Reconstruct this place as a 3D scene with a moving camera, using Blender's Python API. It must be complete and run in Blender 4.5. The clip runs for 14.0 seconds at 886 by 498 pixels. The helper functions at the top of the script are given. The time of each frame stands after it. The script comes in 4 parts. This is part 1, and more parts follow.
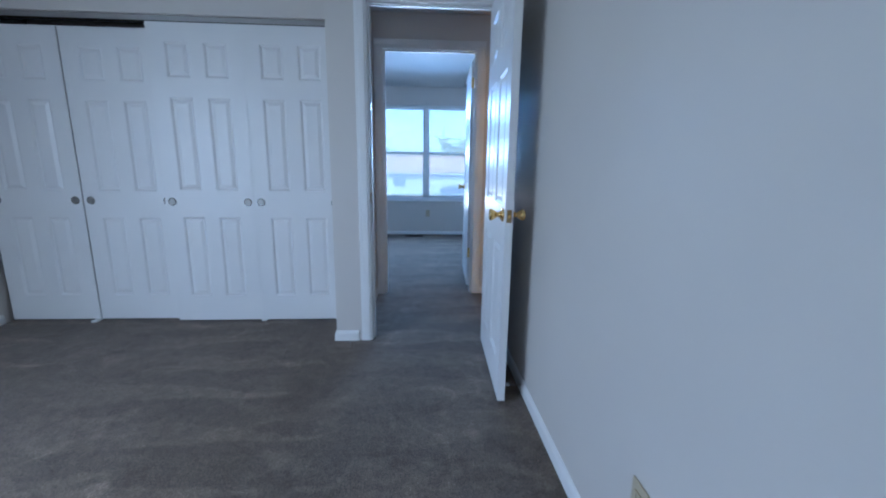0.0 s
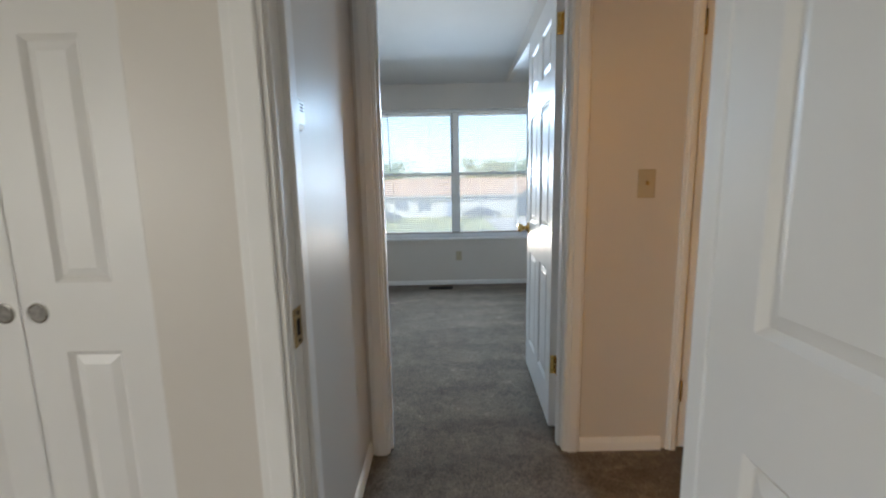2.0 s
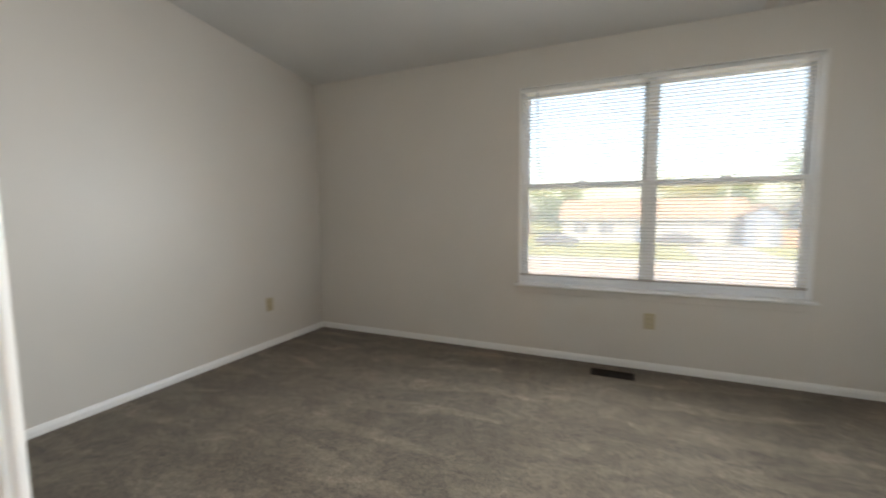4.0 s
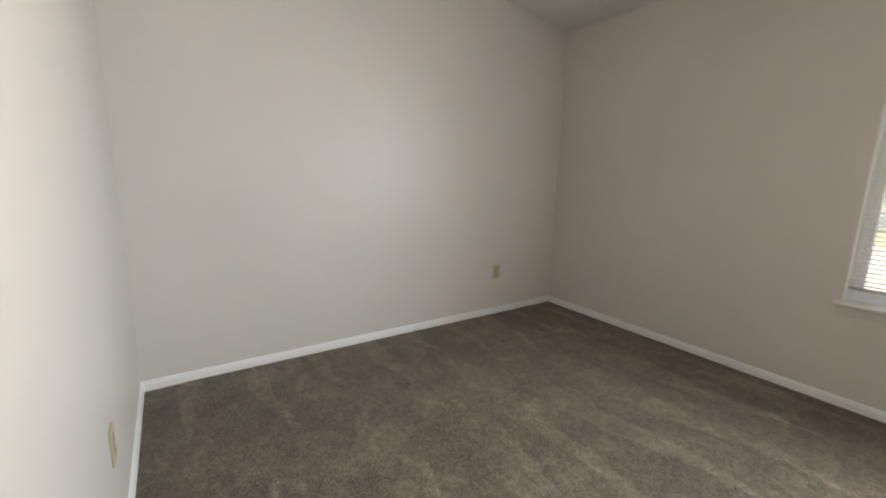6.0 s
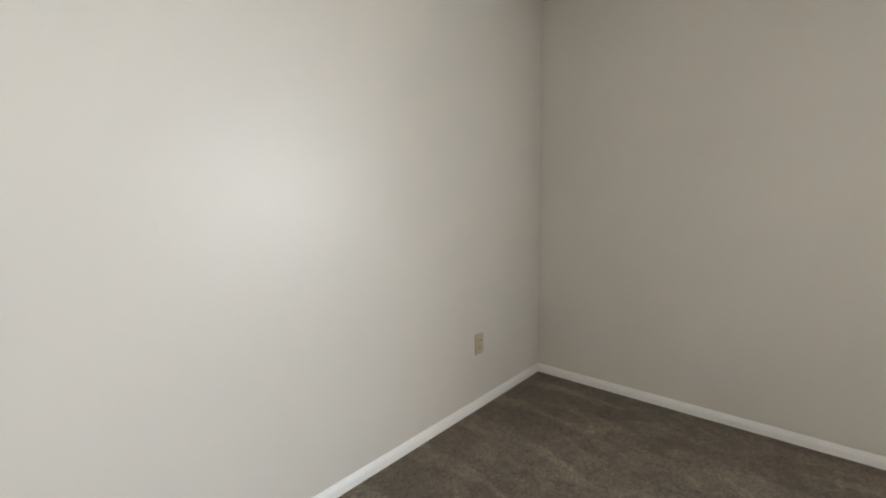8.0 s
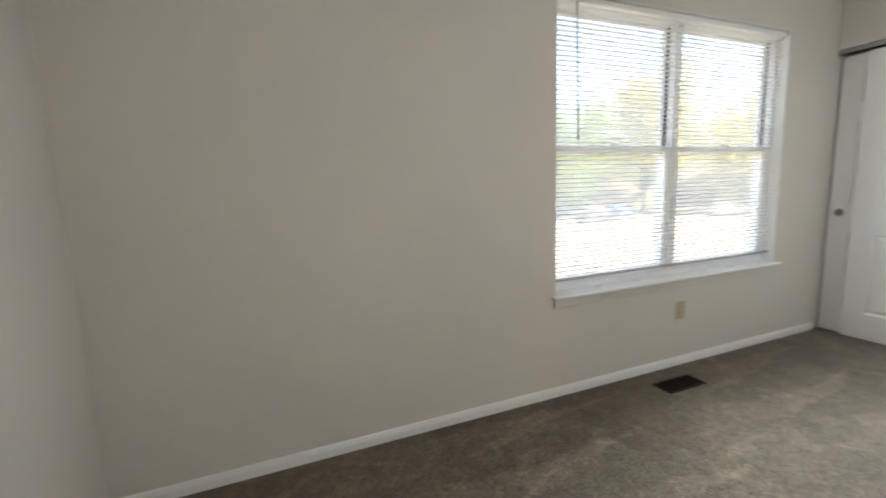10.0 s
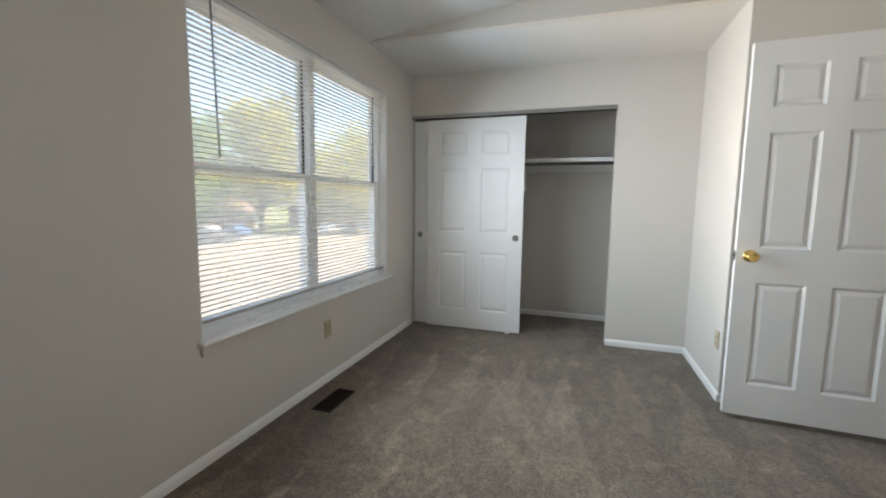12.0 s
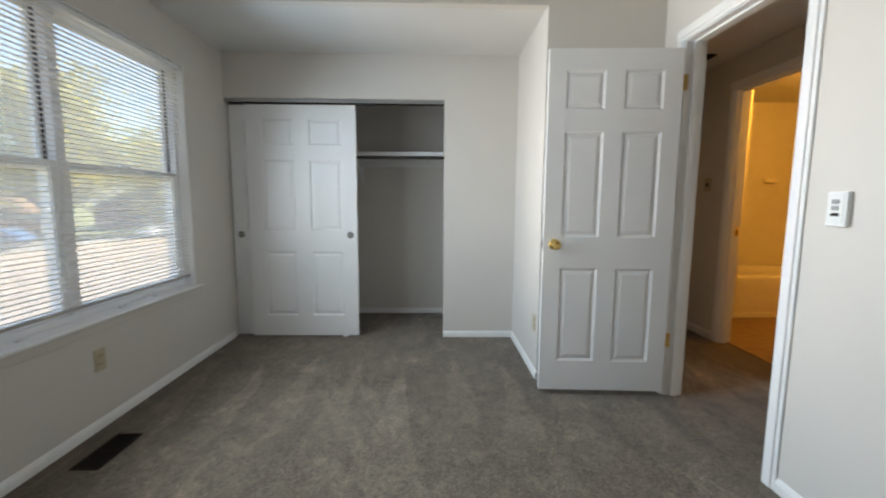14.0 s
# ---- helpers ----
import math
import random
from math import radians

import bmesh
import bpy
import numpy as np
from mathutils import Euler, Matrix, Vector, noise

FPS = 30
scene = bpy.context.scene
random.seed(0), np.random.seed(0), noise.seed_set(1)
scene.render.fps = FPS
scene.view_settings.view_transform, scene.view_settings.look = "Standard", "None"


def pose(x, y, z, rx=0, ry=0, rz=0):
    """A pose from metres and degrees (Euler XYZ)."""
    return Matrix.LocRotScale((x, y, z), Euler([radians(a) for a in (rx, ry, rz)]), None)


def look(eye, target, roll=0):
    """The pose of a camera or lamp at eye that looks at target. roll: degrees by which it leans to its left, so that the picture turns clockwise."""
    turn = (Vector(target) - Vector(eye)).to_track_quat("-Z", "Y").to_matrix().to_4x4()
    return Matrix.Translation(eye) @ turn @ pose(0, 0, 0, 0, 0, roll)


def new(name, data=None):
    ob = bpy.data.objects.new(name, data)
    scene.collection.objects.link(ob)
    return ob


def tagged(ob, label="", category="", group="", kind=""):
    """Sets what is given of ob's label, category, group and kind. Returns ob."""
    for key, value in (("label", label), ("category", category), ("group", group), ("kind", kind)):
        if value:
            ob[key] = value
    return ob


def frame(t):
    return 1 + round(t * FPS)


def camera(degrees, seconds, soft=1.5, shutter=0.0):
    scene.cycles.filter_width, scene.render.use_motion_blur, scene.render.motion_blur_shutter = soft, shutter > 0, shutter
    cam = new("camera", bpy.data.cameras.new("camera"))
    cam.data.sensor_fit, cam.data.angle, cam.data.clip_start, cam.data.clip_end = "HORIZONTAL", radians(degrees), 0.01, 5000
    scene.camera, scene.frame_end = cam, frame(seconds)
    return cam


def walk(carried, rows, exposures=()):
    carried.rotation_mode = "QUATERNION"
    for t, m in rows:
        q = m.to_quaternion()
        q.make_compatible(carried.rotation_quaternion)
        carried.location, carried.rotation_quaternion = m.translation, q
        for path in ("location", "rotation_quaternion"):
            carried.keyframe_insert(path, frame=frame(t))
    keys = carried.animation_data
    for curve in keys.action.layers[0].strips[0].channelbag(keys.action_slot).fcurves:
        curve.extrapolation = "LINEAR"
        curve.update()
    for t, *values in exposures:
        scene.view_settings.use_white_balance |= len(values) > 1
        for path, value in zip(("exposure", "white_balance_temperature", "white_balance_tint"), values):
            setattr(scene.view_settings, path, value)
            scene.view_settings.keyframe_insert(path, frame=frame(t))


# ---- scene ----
import functools

cam = camera(94.1, 14.0, soft=2.0, shutter=0.25)
PATH = [
    (0, (0.535, -0.005, 1.151), (0.657, 1.951, 0.752), 0.8),
    (0.5, (0.486, 0.415, 1.149), (0.556, 2.381, 0.789), 0.1),
    (1, (0.478, 0.901, 1.165), (0.345, 2.87, 0.839), -0.1),
    (1.5, (0.465, 1.381, 1.174), (0.602, 3.351, 0.856), -1.5),
    (2, (0.506, 1.906, 1.184), (0.506, 3.884, 0.887), -1.1),
    (2.5, (0.543, 2.41, 1.183), (0.552, 4.399, 0.972), 0.3),
    (3, (0.597, 2.882, 1.191), (0.434, 4.865, 0.992), 0.4),
    (3.5, (0.603, 3.292, 1.171), (0.236, 5.246, 0.959), 0.3),
    (4, (0.544, 3.62, 1.149), (-0.273, 5.436, 0.965), -0.5),
    (4.2, (0.555, 3.732, 1.12), (-0.609, 5.352, 0.973), -0.1),
    (6.3, (0.223, 3.961, 1.207), (-1.474, 4.951, 0.835), 1.8),
    (6.5, (0.136, 4.011, 1.167), (-1.622, 4.905, 0.833), 2.6),
    (7, (-0.158, 4.168, 1.151), (-1.969, 4.973, 0.887), 2.9),
    (7.2, (-0.301, 4.208, 1.136), (-2.073, 5.104, 0.897), 1.9),
    (9.3, (-1.566, 4.892, 1.125), (-1.686, 6.87, 0.859), -2.3),
    (9.5, (-1.586, 4.984, 1.133), (-1.535, 6.963, 0.852), -3.5),
    (10, (-1.55, 5.068, 1.151), (-0.812, 6.905, 0.861), -2.0),
    (10.5, (-1.554, 5.214, 1.171), (-0.217, 6.678, 0.907), -0.8),
    (11, (-1.566, 5.289, 1.183), (0.083, 6.393, 0.939), -0.2),
    (11.5, (-1.556, 5.308, 1.179), (0.252, 6.131, 0.946), 0.7),
    (12, (-1.549, 5.278, 1.18), (0.341, 5.898, 0.964), 0.8),
    (12.5, (-1.542, 5.234, 1.18), (0.387, 5.716, 0.968), 0.4),
    (13, (-1.536, 5.233, 1.177), (0.405, 5.658, 0.957), 0.3),
    (13.5, (-1.508, 5.213, 1.178), (0.456, 5.516, 0.948), 0.2),
    (14, (-1.349, 5.11, 1.169), (0.638, 5.064, 0.943), 0.4),
]
walk(cam, [(t, look(eye, target, roll)) for t, eye, target, roll in PATH],
     exposures=((0.0, 1.85, 4150, 8), (0.5, 1.97, 5150, 8), (1.0, 2.1, 5900, 8), (2.0, 1.91, 5950, 8), (2.5, 2.24, 5950, 6), (3.0, 1.94, 5700, 4),
                (3.5, 2.10, 6350, 8), (4.0, 2.18, 7450, 14), (6.5, 2.44, 7600, 15), (7.2, 2.75, 7600, 15), (9.5, 2.78, 6750, 11), (10.5, 2.49, 7500, 14),
                (12.0, 2.05, 7050, 12), (13.0, 2.10, 7100, 12), (14.0, 1.88, 6850, 11)))

# world and lights
world = bpy.data.worlds.new("sky")
scene.world = world
world.use_nodes = True
wn = world.node_tree.nodes
sky = wn.new("ShaderNodeTexSky")
sky.sky_type = "NISHITA"
sky.sun_disc = False
sky.sun_elevation = radians(48)
sky.sun_rotation = radians(160)
sky.dust_density = 2.0
wn["Background"].inputs["Strength"].default_value = 0.128
world.node_tree.links.new(sky.outputs[0], wn["Background"].inputs["Color"])

sun = new("sun", bpy.data.lights.new("sun", "SUN"))
sun.data.energy, sun.data.angle, sun.data.color = 2.8, radians(0.5), (1.0, 0.95, 0.87)
sun.matrix_world = look((0, 0, 30), (0 - 0.23, 0.63, 30 - 0.74))

# warm light of the bathroom; the second lamp is added, without a fixture
for place in ((1.75, 1.5, 2.1), (2.30, 2.2, 2.27)):
    bath_lamp = new("bath_lamp", bpy.data.lights.new("bath_lamp", "POINT"))
    bath_lamp.data.energy, bath_lamp.data.color, bath_lamp.data.shadow_soft_size = 4.4, (1.0, 0.46, 0.065), 0.05
    bath_lamp.location = place


def window_lamp(name, eye, target, wide, high, watts, colour):
    """An added area lamp in place of the sky and ground light entering a window."""
    lamp = new(name, bpy.data.lights.new(name, "AREA"))
    lamp.data.shape, lamp.data.size, lamp.data.size_y = "RECTANGLE", wide, high
    lamp.data.energy, lamp.data.color = watts, colour
    lamp.matrix_world = look(eye, target)
    return lamp


# added lamp strips for the north window's daylight, in its opening before the blind: cool from the sky, warm from the
# sunlit ground
COOL, WARM, MEAN = (0.58, 0.79, 1.0), (1.0, 0.86, 0.66), (0.76, 0.88, 1.0)
for wx, wz, ww, wh, watts, aim, tone, spread in (
        (0.67, 2.036, 1.66, 0.006, 6.0, (0.67, 4.7, 1.0), COOL, 120), (0.67, 0.586, 1.70, 0.006, 1.9, (0.67, 4.6, 1.70), WARM, 72),
        (0.67, 1.335, 1.60, 0.006, 4.3, (0.67, 5.0, 1.05), MEAN, 140),
        (-0.216, 1.22, 0.006, 1.10, 0.5, (1.6, 5.3, 1.15), MEAN, 110), (1.556, 1.22, 0.006, 1.10, 3.4, (-0.5, 4.9, 1.22), MEAN, 92)):
    strip = window_lamp("window_lamp_north", (wx, 6.789, wz), aim, ww, wh, watts, tone)
    strip.data.spread = radians(spread)
# lamp added in the assumed, unseen window of the south bedroom
window_lamp("window_lamp_south", (-2.54, -0.3, 1.33), (-1.2, 1.4, -1.0), 1.9, 1.35, 19.5, (1.0, 0.90, 0.76)).data.spread = radians(165)

# ---- materials ----
def material(name, colour, rough=0.5, metal=0.0, vary=0.06, scale=6.0, grain=0.0, grain_scale=200.0, sheen=0.0, spec=0.5):
    m = bpy.data.materials.new(name)
    m.use_nodes = True
    n, l = m.node_tree.nodes, m.node_tree.links
    b = n["Principled BSDF"]
    b.inputs["Roughness"].default_value = rough
    b.inputs["Metallic"].default_value = metal
    b.inputs["Specular IOR Level"].default_value = spec
    if sheen:
        b.inputs["Sheen Weight"].default_value = sheen
    co = n.new("ShaderNodeTexCoord")
    no = n.new("ShaderNodeTexNoise")
    no.inputs["Scale"].default_value = scale
    no.inputs["Detail"].default_value = 5
    l.new(co.outputs["Object"], no.inputs["Vector"])
    ramp = n.new("ShaderNodeValToRGB")
    lo = [max(0, c * (1 - vary)) for c in colour]
    hi = [min(1, c * (1 + vary)) for c in colour]
    ramp.color_ramp.elements[0].position, ramp.color_ramp.elements[1].position = 0.3, 0.7
    ramp.color_ramp.elements[0].color, ramp.color_ramp.elements[1].color = (*lo, 1), (*hi, 1)
    l.new(no.outputs["Fac"], ramp.inputs["Fac"])
    l.new(ramp.outputs["Color"], b.inputs["Base Color"])
    if grain:
        g = n.new("ShaderNodeTexNoise")
        g.inputs["Scale"].default_value = grain_scale
        g.inputs["Detail"].default_value = 3
        l.new(co.outputs["Object"], g.inputs["Vector"])
        bump = n.new("ShaderNodeBump")
        bump.inputs["Strength"].default_value = grain
        bump.inputs["Distance"].default_value = 0.003
        l.new(g.outputs["Fac"], bump.inputs["Height"])
        l.new(bump.outputs["Normal"], b.inputs["Normal"])
    return m


def carpet_material():
    m = material("carpet", (0.19, 0.16, 0.135), 1.0, vary=0.0, sheen=0.15, spec=0.1)
    n, l = m.node_tree.nodes, m.node_tree.links
    b = n["Principled BSDF"]
    co = n["Texture Coordinate"]

    def noisy(scale, detail, distortion, stretch=(1, 1, 1), turn=0.0):
        mp = n.new("ShaderNodeMapping")
        mp.inputs["Scale"].default_value = stretch
        mp.inputs["Rotation"].default_value = (0, 0, radians(turn))
        l.new(co.outputs["Object"], mp.inputs["Vector"])
        t = n.new("ShaderNodeTexNoise")
        t.inputs["Scale"].default_value, t.inputs["Detail"].default_value = scale, detail
        t.inputs["Distortion"].default_value = distortion
        l.new(mp.outputs["Vector"], t.inputs["Vector"])
        return t.outputs["Fac"]

    def ramped(fac, p0, p1, c0, c1):
        r = n.new("ShaderNodeValToRGB")
        r.color_ramp.elements[0].position, r.color_ramp.elements[1].position = p0, p1
        r.color_ramp.elements[0].color, r.color_ramp.elements[1].color = (c0, c0, c0, 1), (c1, c1, c1, 1)
        l.new(fac, r.inputs["Fac"])
        return r.outputs["Color"]

    def times(a, c):
        x = n.new("ShaderNodeMix")
        x.data_type, x.blend_type = "RGBA", "MULTIPLY"
        x.inputs["Factor"].default_value = 1.0
        l.new(a, x.inputs[6])
        l.new(c, x.inputs[7])
        return x.outputs[2]

    def calc(kind, a, c=0.0, d=None):
        k = n.new("ShaderNodeMath")
        k.operation = kind
        for slot, value in enumerate((a, c, d)):
            if value is None:
                continue
            if isinstance(value, (int, float)):
                k.inputs[slot].default_value = value
            else:
                l.new(value, k.inputs[slot])
        return k.outputs[0]

    # vacuum strokes: pale wedges that end in points, their sides ragged, fading back along the stroke
    xyz = n.new("ShaderNodeSeparateXYZ")
    l.new(co.outputs["Object"], xyz.inputs[0])
    wander, ragged = noisy(0.9, 2, 0.3), noisy(13.0, 4, 0.4)
    row = calc("ADD", calc("MULTIPLY_ADD", xyz.outputs["Y"], 3.0, calc("MULTIPLY", wander, 1.0)), calc("MULTIPLY", ragged, 0.24))
    stagger = calc("FRACT", calc("MULTIPLY", calc("FLOOR", row), 0.618))
    along = calc("FRACT", calc("ADD", calc("MULTIPLY_ADD", xyz.outputs["X"], 0.62, calc("MULTIPLY", ragged, 0.10)), calc("MULTIPLY_ADD", stagger, 0.22, 0.86)))
    side = calc("MULTIPLY", calc("PINGPONG", row, 0.5), 2.0)
    inside = calc("ADD", calc("SUBTRACT", side, along), 0.5)
    fade = calc("POWER", along, 0.8)
    wedge = ramped(calc("MULTIPLY", ramped(inside, 0.42, 0.56, 0.0, 1.0), fade), 0.0, 1.0, 0.94, 1.26)
    rim = calc("SUBTRACT", 1.0, calc("MULTIPLY", calc("ABSOLUTE", calc("SUBTRACT", inside, 0.5)), 14.0))
    rim = ramped(calc("MULTIPLY", calc("MULTIPLY", calc("MAXIMUM", rim, 0.0), fade), noisy(2.2, 3, 0.5)), 0.0, 0.5, 1.0, 1.16)
    # creases: thin pale curves where the pile parts
    part_line = calc("SUBTRACT", 1.0, calc("MULTIPLY", calc("ABSOLUTE", calc("SUBTRACT", noisy(1.5, 2, 0.9, (1, 1.3, 1), 20), 0.5)), 38.0))
    crease = ramped(calc("MULTIPLY", calc("MAXIMUM", part_line, 0.0), ramped(noisy(2.1, 2, 0.2), 0.48, 0.58, 0.0, 1.0)), 0.0, 1.0, 1.0, 1.30)
    patches = ramped(noisy(2.6, 4, 0.9), 0.40, 0.62, 0.93, 1.07)
    marks = ramped(noisy(3.0, 5, 1.4, (1.0, 1.5, 1), -25), 0.555, 0.61, 1.0, 1.17)
    dents = ramped(noisy(4.5, 2, 0.8, (1.0, 2.4, 1), 35), 0.27, 0.34, 0.82, 1.0)
    clumps = ramped(noisy(22, 5, 0.8), 0.36, 0.64, 0.88, 1.12)
    grain = ramped(noisy(75, 2, 0.3), 0.34, 0.66, 0.87, 1.13)
    tufts = ramped(noisy(150, 4, 0), 0.36, 0.64, 0.72, 1.28)
    fleck = ramped(noisy(520, 2, 0), 0.35, 0.65, 0.60, 1.38)
    out = functools.reduce(times, (patches, wedge, rim, crease, marks, dents, clumps, grain, tufts, fleck))
    tone = n.new("ShaderNodeMix")
    tone.data_type = "RGBA"
    tone.inputs[6].default_value, tone.inputs[7].default_value = (0.136, 0.107, 0.080, 1), (0.155, 0.124, 0.092, 1)
    l.new(ramped(noisy(3.0, 5, 1.0), 0.4, 0.6, 0, 1), tone.inputs["Factor"])
    l.new(times(out, tone.outputs[2]), b.inputs["Base Color"])
    bump = n.new("ShaderNodeBump")
    bump.inputs["Strength"].default_value, bump.inputs["Distance"].default_value = 0.7, 0.006
    l.new(noisy(170, 4, 0), bump.inputs["Height"])
    l.new(bump.outputs["Normal"], b.inputs["Normal"])
    return m


def glass_material():
    m = bpy.data.materials.new("pane_glass")
    m.use_nodes = True
    n, l = m.node_tree.nodes, m.node_tree.links
    n.remove(n["Principled BSDF"])
    clear, gloss, mix, fres, power, scale = (n.new("ShaderNodeBsdfTransparent"), n.new("ShaderNodeBsdfGlossy"),
                                             n.new("ShaderNodeMixShader"), n.new("ShaderNodeLayerWeight"),
                                             n.new("ShaderNodeMath"), n.new("ShaderNodeMath"))
    clear.inputs["Color"].default_value = (0.95, 0.97, 0.97, 1)
    gloss.inputs["Roughness"].default_value = 0.02
    fres.inputs["Blend"].default_value = 0.5
    power.operation, scale.operation = "POWER", "MULTIPLY_ADD"
    power.inputs[1].default_value = 4.0
    scale.inputs[1].default_value, scale.inputs[2].default_value = 0.6, 0.03
    l.new(fres.outputs["Facing"], power.inputs[0])
    l.new(power.outputs[0], scale.inputs[0])
    l.new(scale.outputs[0], mix.inputs[0])
    l.new(clear.outputs[0], mix.inputs[1])
    l.new(gloss.outputs[0], mix.inputs[2])
    # outdoor haze put into the pane: a translucent share that washes out the view
    haze, veil = n.new("ShaderNodeBsdfTranslucent"), n.new("ShaderNodeMixShader")
    haze.inputs["Color"].default_value = (0.9, 0.9, 0.88, 1)
    veil.inputs[0].default_value = 0.28
    l.new(mix.outputs[0], veil.inputs[1])
    l.new(haze.outputs[0], veil.inputs[2])
    l.new(veil.outputs[0], n["Material Output"].inputs["Surface"])
    return m


def slat_material():
    m = material("slat", (0.88, 0.85, 0.80), 0.45, vary=0.02)
    n, l = m.node_tree.nodes, m.node_tree.links
    tr, mix = n.new("ShaderNodeBsdfTranslucent"), n.new("ShaderNodeMixShader")
    tr.inputs["Color"].default_value = (0.84, 0.78, 0.70, 1)
    mix.inputs[0].default_value = 0.38
    l.new(n["Principled BSDF"].outputs[0], mix.inputs[1])
    l.new(tr.outputs[0], mix.inputs[2])
    l.new(mix.outputs[0], n["Material Output"].inputs["Surface"])
    return m


PAINT = material("wall_paint", (0.64, 0.60, 0.55), 0.42, vary=0.025, scale=1.3, grain=0.10, grain_scale=160)
CEIL = material("ceiling_paint", (0.68, 0.67, 0.65), 0.9, vary=0.03, scale=2, grain=0.35, grain_scale=90)
TRIM = material("trim_enamel", (0.80, 0.79, 0.77), 0.40, vary=0.02, grain=0.03, grain_scale=60)
DOOR = material("door_enamel", (0.78, 0.77, 0.755), 0.38, vary=0.02, scale=3, grain=0.05, grain_scale=45, spec=0.42)
dn, dl = DOOR.node_tree.nodes, DOOR.node_tree.links
gm, gw, gb = dn.new("ShaderNodeMapping"), dn.new("ShaderNodeTexNoise"), dn.new("ShaderNodeBump")
gm.inputs["Scale"].default_value = (55, 55, 2.2)
gw.inputs["Scale"].default_value, gw.inputs["Detail"].default_value, gw.inputs["Distortion"].default_value = 1.6, 4, 0.8
gb.inputs["Strength"].default_value, gb.inputs["Distance"].default_value = 0.16, 0.002
dl.new(dn["Texture Coordinate"].outputs["Object"], gm.inputs["Vector"])
dl.new(gm.outputs["Vector"], gw.inputs["Vector"])
dl.new(gw.outputs["Fac"], gb.inputs["Height"])
dl.new(dn["Bump"].outputs["Normal"], gb.inputs["Normal"])
dl.new(gb.outputs["Normal"], dn["Principled BSDF"].inputs["Normal"])
CARPET = carpet_material()
GLASS = glass_material()
SLAT = slat_material()
VINYL = material("window_vinyl", (0.86, 0.87, 0.88), 0.35, vary=0.02)
BRASS = material("polished_brass", (0.80, 0.56, 0.20), 0.14, 1.0, vary=0.08, scale=20)
OLDBRASS = material("dull_brass", (0.42, 0.30, 0.13), 0.38, 1.0, vary=0.2, scale=30)
NICKEL = material("dull_nickel", (0.42, 0.40, 0.37), 0.34, 1.0, vary=0.1, scale=30)
PULL = material("pull_nickel", (0.40, 0.385, 0.36), 0.24, 1.0, vary=0.15, scale=40)
# rod metal darkened for the shade under the closet shelf
RODM = material("shaded_steel", (0.13, 0.12, 0.11), 0.4, 0.8, vary=0.15, scale=40)
# taupe holds the shadow on the bottom rail
RAILM = material("shaded_rail_plastic", (0.42, 0.38, 0.34), 0.45, vary=0.03)
# nickel darkened for the shade inside the pull's cup
CUP = material("shaded_cup_nickel", (0.22, 0.21, 0.195), 0.38, 0.8, vary=0.3, scale=60)
TRACKM = material("track_aluminium", (0.36, 0.35, 0.34), 0.4, 0.8, vary=0.08)
IVORY = material("ivory_plastic", (0.47, 0.40, 0.27), 0.35, vary=0.03)
WHITEP = material("white_plastic", (0.80, 0.80, 0.78), 0.35, vary=0.02)
GREYP = material("grey_plastic", (0.35, 0.35, 0.34), 0.45, vary=0.04)
# near-black; on slots and holes it puts their shade into flat pieces
DARK = material("dark_slot", (0.02, 0.015, 0.012), 0.7, vary=0.1, spec=0.1)
REGISTER = material("brown_register", (0.014, 0.008, 0.005), 0.7, 0.0, vary=0.2, scale=30, spec=0.2)
RUBBER = material("black_liner", (0.03, 0.03, 0.032), 0.6)
TUBM = material("tub_enamel", (0.80, 0.76, 0.66), 0.16, vary=0.02)
TILE = material("surround_panel", (0.74, 0.70, 0.60), 0.25, vary=0.03)
BATHFLOOR = material("bath_vinyl", (0.22, 0.13, 0.075), 0.4, vary=0.25, scale=14, grain=0.1, grain_scale=60)

LAWN = material("dry_lawn", (0.22, 0.22, 0.075), 0.95, vary=0.35, scale=0.6, grain=0.6, grain_scale=30)
ROADM = material("pale_concrete_road", (0.37, 0.295, 0.22), 0.9, vary=0.1, scale=0.5, grain=0.2, grain_scale=20)
PAVE = material("pale_concrete", (0.30, 0.28, 0.25), 0.9, vary=0.08, scale=1.5, grain=0.2, grain_scale=20)
SHINGLE = material("tan_shingle", (0.29, 0.185, 0.115), 0.9, vary=0.25, scale=3, grain=0.4, grain_scale=25)
SIDING = material("white_siding", (0.36, 0.35, 0.33), 0.6, vary=0.04, scale=1)
BLUESIDE = material("slate_blue_siding", (0.16, 0.19, 0.25), 0.65, vary=0.06, scale=1)
BRICKM = material("red_brick", (0.30, 0.13, 0.09), 0.85, vary=0.25, scale=6, grain=0.3, grain_scale=20)
CEDAR = material("cedar_board", (0.36, 0.20, 0.09), 0.8, vary=0.25, scale=3, grain=0.2, grain_scale=20)
HOUSEGLASS = material("house_window_glass", (0.12, 0.13, 0.15), 0.08, vary=0.1)
LEAF = material("leaf", (0.14, 0.20, 0.05), 0.6, vary=0.5, scale=1.2)
LEAF2 = material("yellow_leaf", (0.28, 0.28, 0.07), 0.6, vary=0.45, scale=1.2)
for lm, tone in ((LEAF, (0.38, 0.46, 0.08)), (LEAF2, (0.60, 0.54, 0.10))):
    ln, ll = lm.node_tree.nodes, lm.node_tree.links
    lt, lx = ln.new("ShaderNodeBsdfTranslucent"), ln.new("ShaderNodeMixShader")
    lt.inputs["Color"].default_value = (*tone, 1)
    lx.inputs[0].default_value = 0.68
    ll.new(ln["Principled BSDF"].outputs[0], lx.inputs[1])
    ll.new(lt.outputs[0], lx.inputs[2])
    ll.new(lx.outputs[0], ln["Material Output"].inputs["Surface"])
